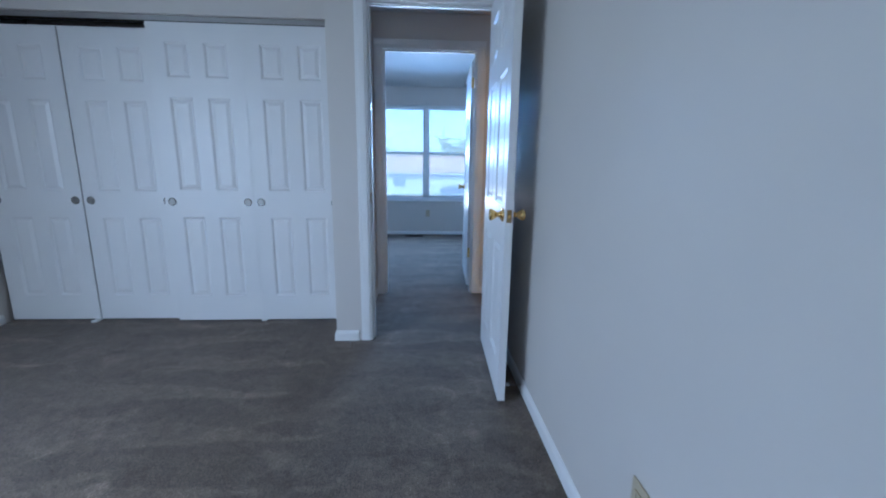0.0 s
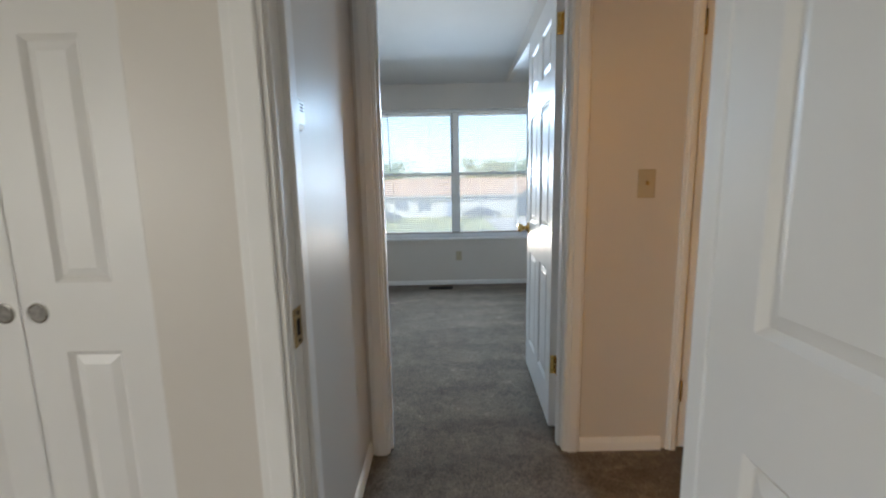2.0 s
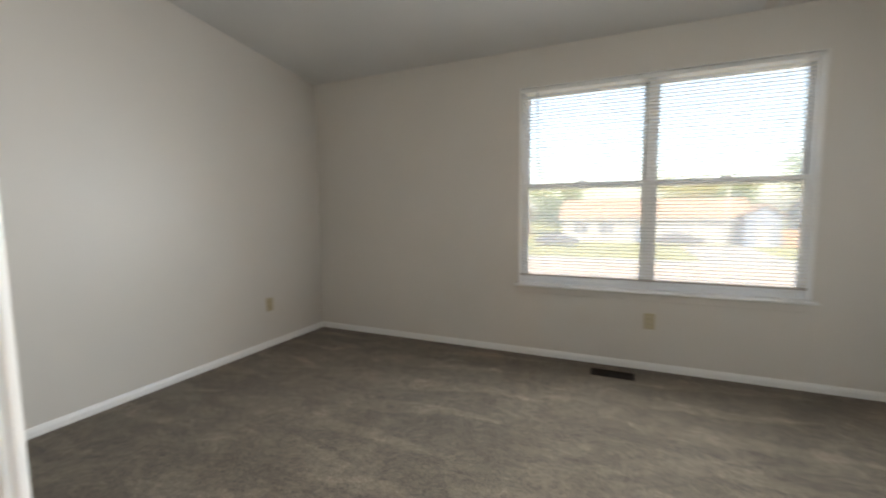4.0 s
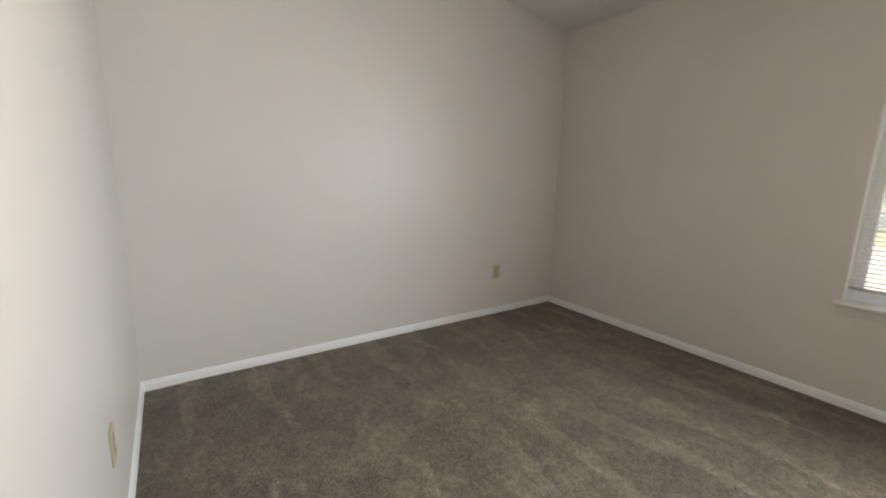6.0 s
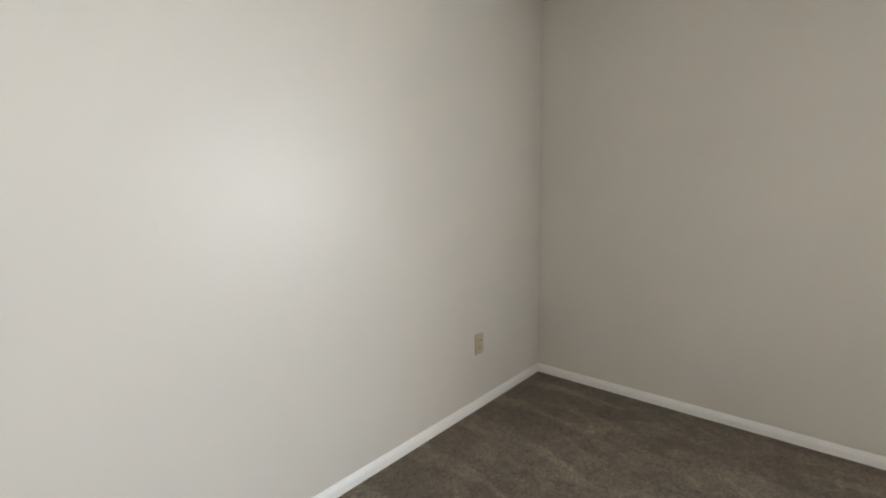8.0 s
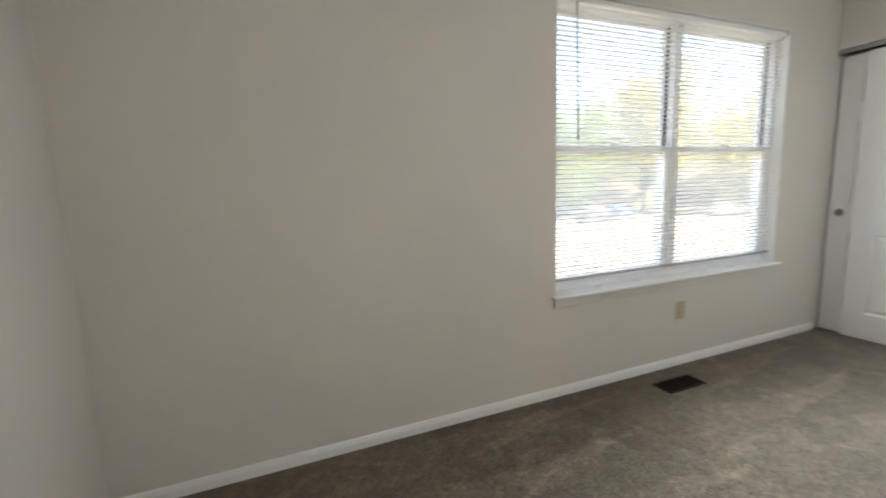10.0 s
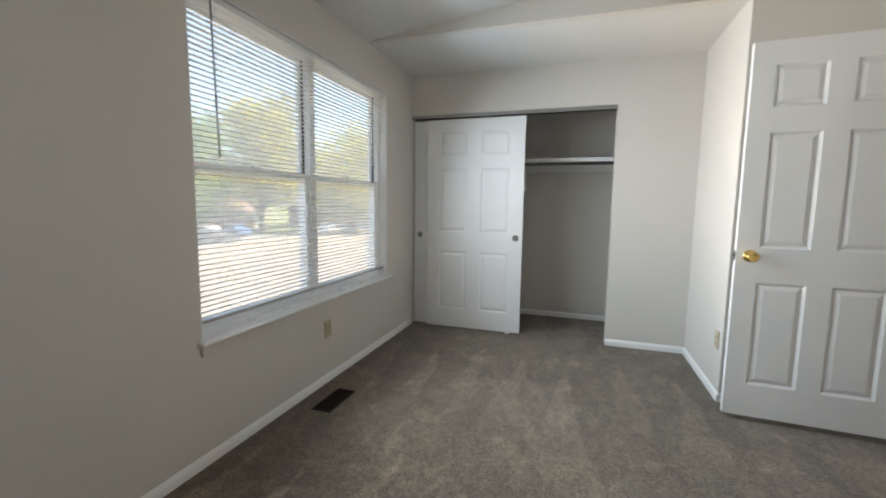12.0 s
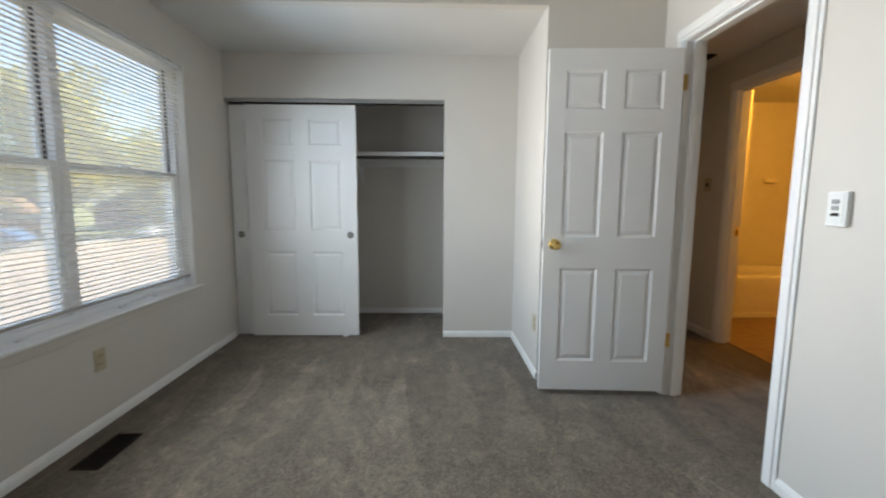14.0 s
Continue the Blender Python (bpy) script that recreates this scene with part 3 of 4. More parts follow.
# ---- sliding closet doors ----
def flush_pull(d, x, z, y, s):
    rim = lathe(B(), [(0.0215, y + s * 0.0006), (0.0225, y + s * 0.0032), (0.0265, y + s * 0.0030), (0.028, y)][::s], "y", 28, (x, 0, z))
    pull = part("pull", rim, PULL, d, "round nickel flush pull")
    # no real recess: a flat disc carries the cup's shade in its colour
    lo, hi = sorted((y, y + s * 0.0012))
    cup = tube(B(), (x, lo, z), (x, hi, z), 0.0215, 28)
    part("cup", cup, CUP, pull, "dull flat disc darkened like a shaded cup")


def sliding_door(m, w, h, label, group, pulls=(0, 1), sides=(0.135, 0.43, 0.57, 0.865), inset=0.058):
    d = thing("sliding_door", m, label, "closet door", group)
    six_panel(d, w, h, 0.034, sides)
    for x in [(inset, w - inset)[i] for i in pulls]:
        flush_pull(d, x, 0.862, 0.0, -1)
    return d


NARROW = (0.175, 0.42, 0.58, 0.825)
for x, y, high in ((-2.376, 2.994, 1.972), (-1.766, 2.994, 1.972), (-1.200, 2.952, 2.004), (-0.603, 2.952, 2.004)):
    sliding_door(pose(x, y, 0.016), 0.600, high, "white six-panel sliding closet door, closed", "long closet doors", sides=NARROW, inset=0.046)
for y, x, which in ((6.640, 2.112, (1,)), (6.785, 2.152, (0,))):
    sliding_door(Matrix.Translation((x, y, 0.026)) @ Matrix.Rotation(radians(-90), 4, "Z"), 0.892, 1.915,
                 "white six-panel sliding closet door pushed aside", "bedroom closet doors", which)


def track(name, m, length, label):
    d = thing(name, m, label, "closet track")
    part("fascia", box(B(), 0, -0.006, 0, length, -0.003, 0.030, 0.001), TRACKM, d)
    part("channel", box(B(), 0, -0.003, 0.020, length, 0.075, 0.030), TRACKM, d)
    for y in (0.032, 0.073):
        part("rail", box(B(), 0, y, 0.004, length, y + 0.003, 0.020), DARK, d, "dark sliding rail")
    return d


track("closet_track", pose(AW, 2.952, 2.024), JX - AW, "dull metal sliding door track above the long closet")
track("closet_track", Matrix.Translation((2.112, YN, 1.958)) @ Matrix.Rotation(radians(-90), 4, "Z"), YN - 5.025, "dull metal sliding door track above the open closet")
for x, y in ((-1.80, 2.985), (-0.60, 2.985)):
    g = thing("door_guide", pose(x, y, 0), "small white plastic floor guide under the sliding doors", "door guide")
    part("guide_body", box(B(), -0.02, -0.03, 0, 0.02, 0.03, 0.013, 0.003), WHITEP, g)
g = thing("door_guide", pose(2.13, 5.86, NF), "small white plastic floor guide under the sliding doors", "door guide")
part("guide_body", box(B(), -0.03, -0.02, 0, 0.03, 0.02, 0.013, 0.003), WHITEP, g)

shelf = thing("closet_shelf", pose(0, 0, 0), "white painted closet shelf on wall cleats", "shelf")
part("board", box(B(), 2.50, 4.885, 1.600, 2.875, YN - 0.005, 1.619, 0.002), TRIM, shelf)
part("nosing", box(B(), 2.484, 4.885, 1.585, 2.500, YN - 0.005, 1.621, 0.003), TRIM, shelf)
part("cleat", box(B(), 2.861, 4.885, 1.517, 2.879, YN - 0.005, 1.599, 0.002), TRIM, shelf)
part("cleat", box(B(), 2.46, 4.881, 1.517, 2.861, 4.898, 1.599, 0.002), TRIM, shelf)
rod = thing("closet_rod", pose(0, 0, 0), "dull metal hanging rod under the closet shelf", "rod")
part("tube", tube(B(), (2.52, 4.899, 1.572), (2.52, YN - 0.001, 1.572), 0.015, 16), RODM, rod)
br = thing("shelf_bracket", pose(0, 5.83, 0), "white metal bracket holding shelf and rod", "bracket")
part("wall_plate", box(B(), 2.874, -0.012, 1.32, 2.879, 0.012, 1.517, 0.001), WHITEP, br)
part("strut", tube(B(), (2.870, 0, 1.34), (2.545, 0, 1.587), 0.010, 8), WHITEP, br)
part("hook", tube(B(), (2.52, 0, 1.599), (2.498, 0, 1.530), 0.010, 8), WHITEP, br)


# ---- window ----
def sash(parent, name, x0, x1, z0, z1, y, bar):
    """A framed sash with its pane."""
    bm = B()
    d = 0.032
    box(bm, x0, y, z0, x0 + bar, y + d, z1, 0.003)
    box(bm, x1 - bar, y, z0, x1, y + d, z1, 0.003)
    box(bm, x0 + bar, y, z0, x1 - bar, y + d, z0 + bar * 1.15, 0.003)
    box(bm, x0 + bar, y, z1 - bar, x1 - bar, y + d, z1, 0.003)
    s = part(name, bm, VINYL, parent)
    p = part("pane", box(B(), x0 + bar - 0.004, y + 0.014, z0 + bar, x1 - bar + 0.004, y + 0.018, z1 - bar + 0.004), GLASS, s, "clear glass pane")
    p.visible_shadow = False
    return s


def double_window(name, x0, x1, z0, z1, y, label):
    w = thing(name, pose(0, 0, 0), label, "window", kind="structure")
    y0, y1 = y, y + 0.165
    part("lining", box(B(), x0, y0 + 0.002, z0, x0 + 0.006, y1, z1), TRIM, w)
    part("lining", box(B(), x1 - 0.006, y0 + 0.002, z0, x1, y1, z1), TRIM, w)
    part("lining", box(B(), x0 + 0.006, y0 + 0.002, z1 - 0.006, x1 - 0.006, y1, z1), TRIM, w)
    part("window_sill", box(B(), x0 - 0.028, y0 - 0.042, z0 + 0.007, x1 + 0.028, y0 + 0.0, z0 + 0.024, 0.007, 4), TRIM, w, "white painted window stool")
    part("sill_board", box(B(), x0 + 0.006, y0, z0, x1 - 0.006, y1, z0 + 0.0235), TRIM, w)
    part("apron", box(B(), x0 - 0.010, y0 - 0.014, z0 - 0.045, x1 + 0.010, y0, z0 + 0.007, 0.003), PAINT, w, "apron in the same colour as the wall")
    fy = y0 + 0.070
    a, b, lo, hi = x0 + 0.006, x1 - 0.006, z0 + 0.0235, z1 - 0.006
    mid = (a + b) / 2
    f, half = 0.024, 0.027
    part("window_frame", box(B(), a, fy, lo, a + f, y1, hi, 0.002), VINYL, w)
    part("window_frame", box(B(), b - f, fy, lo, b, y1, hi, 0.002), VINYL, w)
    part("window_frame", box(B(), a + f, fy, hi - f, b - f, y1, hi, 0.002), VINYL, w)
    part("window_frame", box(B(), a + f, fy, lo, b - f, y1, lo + 0.034, 0.002), VINYL, w)
    part("mullion", box(B(), mid - half, fy - 0.002, lo + 0.034, mid + half, y1, hi - f, 0.003), VINYL, w)
    zm = 1.33
    for s0, s1 in ((a + f, mid - half), (mid + half, b - f)):
        sash(w, "lower_sash", s0, s1, lo + 0.034, zm + 0.022, fy + 0.010, 0.024)
        sash(w, "upper_sash", s0, s1, zm - 0.022, hi - f, fy + 0.052, 0.022)
        part("jamb_liner", box(B(), s1 - 0.009, fy + 0.040, zm + 0.026, s1 - 0.0015, fy + 0.050, hi - f - 0.002), RUBBER, w, "black jamb liner")
        part("lock", box(B(), (s0 + s1) / 2 - 0.03, fy + 0.012, zm + 0.022, (s0 + s1) / 2 + 0.03, fy + 0.036, zm + 0.034, 0.004), VINYL, w)
    return w


double_window("window_1", WX0, WX1, WZ0, WZ1, YN, "white double-hung twin window with a deep painted sill")

BX0, BX1 = WX0 + 0.010, WX1 - 0.016
BY = YN + 0.036
blind = thing("mini_blind", pose(0, 0, 0), "white metal mini blind, lowered with open slats, hung in the window", "blind")
part("headrail", box(B(), BX0, BY - 0.018, WZ1 - 0.034, BX1, BY + 0.018, WZ1 - 0.008, 0.003), WHITEP, blind, "white headrail")
# rail coloured as it looks in shadow, darker than the white slats
part("bottom_rail", box(B(), BX0, BY - 0.011, 0.640, BX1, BY + 0.011, 0.654, 0.004), RAILM, blind, "bottom rail with its shadow put into the colour")
bm = B()
prof = [(-0.0125, -0.0008), (-0.007, 0.0010), (0.0, 0.0017), (0.007, 0.0010), (0.0125, -0.0008)]
top = [[bm.verts.new((x, y, z)) for y, z in prof] for x in (BX0 + 0.002, BX1 - 0.002)]
for i in range(4):
    f = bm.faces.new((top[0][i], top[1][i], top[1][i + 1], top[0][i + 1]))
    f.smooth = True
first, PITCH = None, 0.0232
count = int((WZ1 - 0.044 - 0.665) / PITCH)
for i in range(count + 1):
    m = pose(0, BY, 0.668 + i * PITCH, 0.2 + 1.2 * math.sin(i * 2.1), 0, 0)
    if first is None:
        first = part("slat", bm, SLAT, blind, "", m)
    else:
        alike("slat", first, blind, m)
for x in (BX0 + 0.16, BX0 + 0.60, BX1 - 0.60, BX1 - 0.16):
    for y in (-0.0128, 0.0128):
        part("ladder_cord", tube(B(), (x, BY + y, 0.650), (x, BY + y, WZ1 - 0.034), 0.0007, 5), WHITEP, blind)
part("tilt_wand", tube(B(), (-0.105, BY - 0.024, WZ1 - 0.036), (-0.088, BY - 0.026, 1.37), 0.0042, 8), GREYP, blind, "grey plastic tilt wand")
for x in (0.085, 0.36, 0.925, 1.20):
    hb = thing("hold_down_bracket", pose(x, BY - 0.002, WZ0 + 0.0235), "small white hold-down bracket on the window sill", "bracket", "sill brackets")
    part("clip", box(B(), -0.022, -0.009, 0, 0.022, 0.009, 0.010, 0.002), WHITEP, hb)

# an unseen window, added as the source of the south bedroom's light
w2 = thing("window_2", pose(0, 0, 0), "assumed white window of the south bedroom, out of view", "window", kind="structure")
for y0, y1, z0, z1 in ((AWY0, AWY0 + 0.05, 0.6, 2.07), (AWY1 - 0.05, AWY1, 0.6, 2.07), (AWY0 + 0.05, AWY1 - 0.05, 0.6, 0.65),
                       (AWY0 + 0.05, AWY1 - 0.05, 2.02, 2.07), (-0.33, -0.27, 0.65, 2.02)):
    part("window_frame", box(B(), AW - 0.12, y0, z0, AW - 0.05, y1, z1, 0.003), VINYL, w2)
p = part("pane", box(B(), AW - 0.09, AWY0 + 0.05, 0.65, AW - 0.086, AWY1 - 0.05, 2.02), GLASS, w2)
p.visible_shadow = False


# ---- fittings ----
def wall_turn(nx, ny):
    """Local -y faces out of the wall."""
    return math.degrees(math.atan2(nx, -ny))


def outlet(x, y, z, nx, ny, label="ivory duplex outlet low on the wall"):
    d = thing("outlet", pose(x, y, z, 0, 0, wall_turn(nx, ny)), label, "outlet", "wall outlets")
    part("plate", box(B(), -0.035, -0.006, -0.057, 0.035, 0, 0.057, 0.003), IVORY, d)
    for s in (-1, 1):
        r = part("receptacle", box(B(), -0.016, -0.0085, s * 0.020 - 0.0135, 0.016, -0.006, s * 0.020 + 0.0135, 0.003), IVORY, d)
        # slots are near-black bars coloured like shaded openings
        for x1 in (-0.006, 0.006):
            part("slot", box(B(), x1 - 0.0012, -0.0089, s * 0.020 - 0.003, x1 + 0.0012, -0.0085, s * 0.020 + 0.006), DARK, r)
    part("screw", lathe(B(), [(0.001, -0.008), (0.0035, -0.0075), (0.0035, -0.006)], "y", 10), OLDBRASS, d)
    return d


outlet(0.697, YN, 0.366, 0, -1)
outlet(XW, 6.14, 0.376, 1, 0)
outlet(1.338, YJ, 0.372, 0, 1)
outlet(-1.115, YS, 0.375, 0, 1)
outlet(AE, 0.83, 0.34, -1, 0)

sw = thing("light_switch", pose(1.336, HN, 1.182), "ivory toggle switch plate on the hall wall", "light switch")
part("plate", box(B(), -0.036, -0.006, -0.058, 0.036, 0, 0.058, 0.003), IVORY, sw)
part("toggle", box(B(), -0.005, -0.017, -0.006, 0.005, -0.006, 0.010, 0.002), OLDBRASS, sw, "worn brown toggle")
for z in (-0.03, 0.03):
    part("screw", lathe(B(), [(0.001, -0.008), (0.0032, -0.0075), (0.0032, -0.006)], "y", 10, (0, 0, z)), IVORY, sw)

fc = thing("fan_control", pose(0.042, YS, 1.154, 0, 0, 180), "white wall control with grey buttons beside the door", "wall control")
part("body", box(B(), -0.036, -0.020, -0.060, 0.036, 0, 0.060, 0.004), WHITEP, fc)
part("face", box(B(), -0.026, -0.0225, -0.047, 0.026, -0.020, 0.052, 0.002), WHITEP, fc)
for z in (0.026, 0.004):
    part("button", box(B(), -0.013, -0.0262, z - 0.008, 0.013, -0.0225, z + 0.008, 0.003), GREYP, fc, "grey button")
part("label_bar", box(B(), -0.015, -0.0236, -0.024, 0.015, -0.0225, -0.013), DARK, fc)

th = thing("light_switch", pose(2.262, HS, 1.337, 0, 0, 180), "ivory switch plate with a dark toggle in the hall", "light switch")
part("plate", box(B(), -0.045, -0.006, -0.058, 0.045, 0, 0.058, 0.003), IVORY, th)
part("toggle", box(B(), -0.014, -0.014, -0.016, 0.014, -0.006, 0.016, 0.003), DARK, th, "dark brown toggle")

ch = thing("door_chime", pose(HW, 2.815, 1.350, 0, 0, wall_turn(1, 0)), "white plastic box with dark slots on the hall wall", "chime")
part("cover", prism(B(), [(0, 0.036), (-0.030, 0.033), (-0.034, 0.026), (-0.034, -0.022), (-0.028, -0.034), (0, -0.036)], "x", -0.060, 0.058), WHITEP, ch)
# chime slots are dark bars, their shade put into the colour
for z in (0.006, 0.013, 0.020):
    part("slot", box(B(), 0.030, -0.0346, z - 0.0016, 0.050, -0.034, z + 0.0016), DARK, ch, "dark slot")
part("slot", box(B(), -0.030, -0.0346, 0.017, -0.010, -0.034, 0.020), DARK, ch, "dark slot")
# added grey strip that draws the shadow below the box
part("foot", box(B(), -0.045, -0.026, -0.040, 0.045, -0.004, -0.036, 0.001), GREYP, ch, "grey strip in place of the shadow under the box")

hg = thing("ceiling_grille", pose(2.08, 2.95, ZC), "small brown grille on the hall ceiling", "vent")
part("rim", box(B(), -0.09, -0.06, -0.012, 0.09, 0.06, 0, 0.003), REGISTER, hg)
for i in range(5):
    part("slat", box(B(), -0.08, -0.045 + i * 0.02, -0.016, 0.08, -0.039 + i * 0.02, -0.012), DARK, hg)

reg = thing("floor_register", pose(0.472, 6.606, NF), "dark brown metal floor register in the carpet", "floor register")
bm = B()
for b in ((-0.140, -0.061, -0.128, 0.061), (0.128, -0.061, 0.140, 0.061), (-0.128, -0.061, 0.128, -0.049), (-0.128, 0.049, 0.128, 0.061)):
    box(bm, b[0], b[1], 0, b[2], b[3], 0.005, 0.0015)
part("rim", bm, REGISTER, reg)
# black sheet and louvres put the shade of the open duct into colour
part("well", box(B(), -0.128, -0.049, 0.0, 0.128, 0.049, 0.0012), DARK, reg, "black sheet in place of the duct's shade")
part("bar", box(B(), -0.004, -0.049, 0.0012, 0.004, 0.049, 0.005), REGISTER, reg)
louvre = None
for i in range(22):
    m = pose(-0.121 + i * 0.01152, 0, 0.0031, 0, 38, 0)
    if louvre is None:
        louvre = part("louvre", box(B(), -0.0007, -0.049, -0.002, 0.0007, 0.049, 0.002), DARK, reg, "", m)
    else:
        alike("louvre", louvre, reg, m)

ds = thing("door_stop", pose(AE - BASE_T, 1.92, 0.045), "white-tipped metal spring door stop on the baseboard", "door stop")
bm = B()
turns, pts = 9, 90
last = None
for i in range(pts + 1):
    a = 2 * math.pi * turns * i / pts
    p = Vector((-0.062 * i / pts, math.cos(a) * 0.006, math.sin(a) * 0.006))
    if last is not None:
        tube(bm, last, p, 0.0013, 5)
    last = p
part("spring", bm, NICKEL, ds)
part("tip", lathe(B(), [(0.008, -0.075), (0.009, -0.062)], "x", 12), WHITEP, ds, "white rubber tip")

# ---- bathroom seen past the hall ----
tub = thing("bathtub", pose(0, 0, 0.006), "cream enamel bathtub in its alcove", "bathtub")
bm = B()
outer = [(2.74, 0.46), (3.49, 0.46), (3.49, 2.02), (2.74, 2.02)]
ring = []
for z, inset in ((0.0, 0.012), (0.40, 0.0), (0.43, 0.004), (0.435, 0.02), (0.43, 0.075), (0.36, 0.10), (0.10, 0.16), (0.07, 0.22)):
    xs, ys = (2.74 + inset, 3.49 - inset), (0.46 + inset, 2.02 - inset)
    r = 0.03 if z > 0.3 and inset < 0.05 else 0.12
    loop = []
    for cx, cy, a0 in ((xs[1] - r, ys[1] - r, 0), (xs[0] + r, ys[1] - r, 90), (xs[0] + r, ys[0] + r, 180), (xs[1] - r, ys[0] + r, 270)):
        for k in range(6):
            a = radians(a0 + 18 * k)
            loop.append(bm.verts.new((cx + r * math.cos(a), cy + r * math.sin(a), z)))
    ring.append(loop)
for p, q in zip(ring, ring[1:]):
    for i in range(24):
        f = bm.faces.new((p[i], p[(i + 1) % 24], q[(i + 1) % 24], q[i]))
        f.smooth = True
bm.faces.new(ring[-1])
bmesh.ops.recalc_face_normals(bm, faces=bm.faces[:])
part("shell", bm, TUBM, tub)
part("toe_strip", box(B(), 2.728, 0.47, 0, 2.745, 2.01, 0.05, 0.003), TUBM, tub)
structure("wall_tub_end", [(2.70, 2.03, 0.006, 3.5, 2.13, ZC)], TILE, "cream wall at the end of the bathtub", "wall")
for x, y, z in ((3.5, 1.15, 1.45), (3.5, 1.78, 1.62)):
    sd = thing("soap_dish", pose(x, y, z, 0, 0, wall_turn(-1, 0)), "cream ceramic soap dish on the bath wall", "soap dish")
    part("dish", box(B(), -0.07, -0.05, -0.03, 0.07, 0, 0.03, 0.012, 3), TUBM, sd)
cl = thing("ceiling_light", pose(1.75, 1.5, ZC), "round warm bathroom ceiling light", "ceiling light")
part("base", lathe(B(), [(0.09, -0.03), (0.09, 0.0)], "z", 24), BRASS, cl)

# ---- outdoors ----
GZ = -2.8
structure("ground", [(-400, 6.96, GZ - 0.3, 400, 600, GZ), (-400, -300, GZ - 0.3, 400, 6.96, GZ - 0.001)], LAWN, "dry pale lawn reaching the distance", "ground")
structure("road", [(-200, 13.0, GZ, 200, 36.0, GZ + 0.02)], ROADM, "pale sunlit concrete street", "road")
structure("pavement_near", [(-200, 10.6, GZ, 200, 12.9, GZ + 0.13)], PAVE, "pale concrete pavement with a kerb", "pavement")
structure("pavement_far", [(-200, 36.1, GZ, 200, 38.2, GZ + 0.13)], PAVE, "pale concrete pavement with a kerb", "pavement")
structure("driveway", [(5.6, 38.2, GZ, 11.6, 54.9, GZ + 0.05)], PAVE, "pale concrete driveway", "driveway")
structure("driveway_east", [(26.0, 38.2, GZ, 38.0, 47.9, GZ + 0.05)], PAVE, "pale concrete driveway", "driveway")


def gable(bm, x0, x1, y0, y1, z0, rise, over=0.5):
    """A roof with its ridge along x."""
    ym = (y0 + y1) / 2
    k = rise / ((y1 - y0) / 2)
    t = 0.18
    prism(bm, [(y0 - over, z0 - over * k), (ym, z0 + rise), (y1 + over, z0 - over * k), (y1 + over, z0 - over * k + t), (ym, z0 + rise + t), (y0 - over, z0 - over * k + t)],
          "x", x0 - over, x1 + over)
    return bm


def house(x, y, w, d, wall_mat, label, garage=(), windows=(), door=None, rise=2.1, wall_h=2.7):
    h = thing("house", pose(x, y, GZ), label, "house")
    bm = B()
    box(bm, 0, 0, 0, w, d, wall_h)
    prism(bm, [(0, wall_h), (d, wall_h), (d / 2, wall_h + rise)], "x", 0.02, w - 0.02)
    part("wall", bm, wall_mat, h)
    r = part("roof", gable(B(), 0, w, 0, d, wall_h, rise), SHINGLE, h, "tan shingle roof")
    part("ridge", box(B(), -0.5, d / 2 - 0.12, wall_h + rise + 0.14, w + 0.5, d / 2 + 0.12, wall_h + rise + 0.22, 0.02), SHINGLE, r)
    part("gutter", box(B(), -0.5, -0.62, wall_h - 0.42, w + 0.5, -0.50, wall_h - 0.28, 0.03), SIDING, h)
    for gx in garage:
        gd = part("garage_door", box(B(), gx, -0.05, 0, gx + 4.8, -0.002, 2.15, 0.01), SIDING, h, "white sectional garage door")
        for i in range(4):
            for j in range(6):
                part("panel", box(B(), gx + 0.1 + j * 0.78, -0.065, 0.08 + i * 0.52, gx + 0.78 + j * 0.78, -0.05, 0.52 + i * 0.52, 0.01), SIDING, gd)
    for wx, ww in windows:
        wd = part("window", box(B(), wx, -0.06, 0.95, wx + ww, -0.002, 2.25, 0.01), SIDING, h)
        for j in range(2):
            part("pane", box(B(), wx + 0.07 + j * (ww / 2 - 0.03), -0.07, 1.03, wx + ww / 2 - 0.04 + j * (ww / 2 - 0.03), -0.06, 2.17), HOUSEGLASS, wd)
    if door is not None:
        dd = part("door", box(B(), door, -0.06, 0, door + 0.95, -0.002, 2.05, 0.01), BLUESIDE, h, "dark front door")
        part("handle", lathe(B(), [(0.03, -0.12), (0.03, -0.06)], "y", 10, (door + 0.85, 0, 1.0)), BRASS, dd)
    return h


house(-7.0, 57.6, 19.4, 8.5, SIDING, "white single-storey house with a tan roof and wide garage", garage=(13.0,), windows=((1.2, 1.8), (4.2, 1.8)), door=8.2, rise=1.9, wall_h=3.1)


def gable_shed(x, y, w, d, wall_h, rise, label):
    """A small building with its gable end to the street."""
    h = thing("shed", pose(x, y, GZ), label, "shed")
    bm = prism(B(), [(0, 0), (w, 0), (w, wall_h), (w / 2, wall_h + rise), (0, wall_h)], "y", 0, d)
    part("wall", bm, BLUESIDE, h)
    k = rise / (w / 2)
    for s in (-1, 1):
        bm = prism(B(), [(w / 2, wall_h + rise + 0.02), (w / 2 + s * (w / 2 + 0.3), wall_h - 0.3 * k + 0.02),
                         (w / 2 + s * (w / 2 + 0.3), wall_h - 0.3 * k + 0.16), (w / 2, wall_h + rise + 0.16)], "y", -0.3, d + 0.3)
        part("roof", bm, SHINGLE, h, "tan shingle roof slope")
    dr = part("door", box(B(), w / 2 - 0.5, -0.05, 0, w / 2 + 0.5, -0.002, 2.05, 0.01), SIDING, h, "white side door")
    part("handle", lathe(B(), [(0.03, -0.11), (0.03, -0.05)], "y", 10, (w / 2 + 0.4, 0, 1.0)), BRASS, dr)
    return h


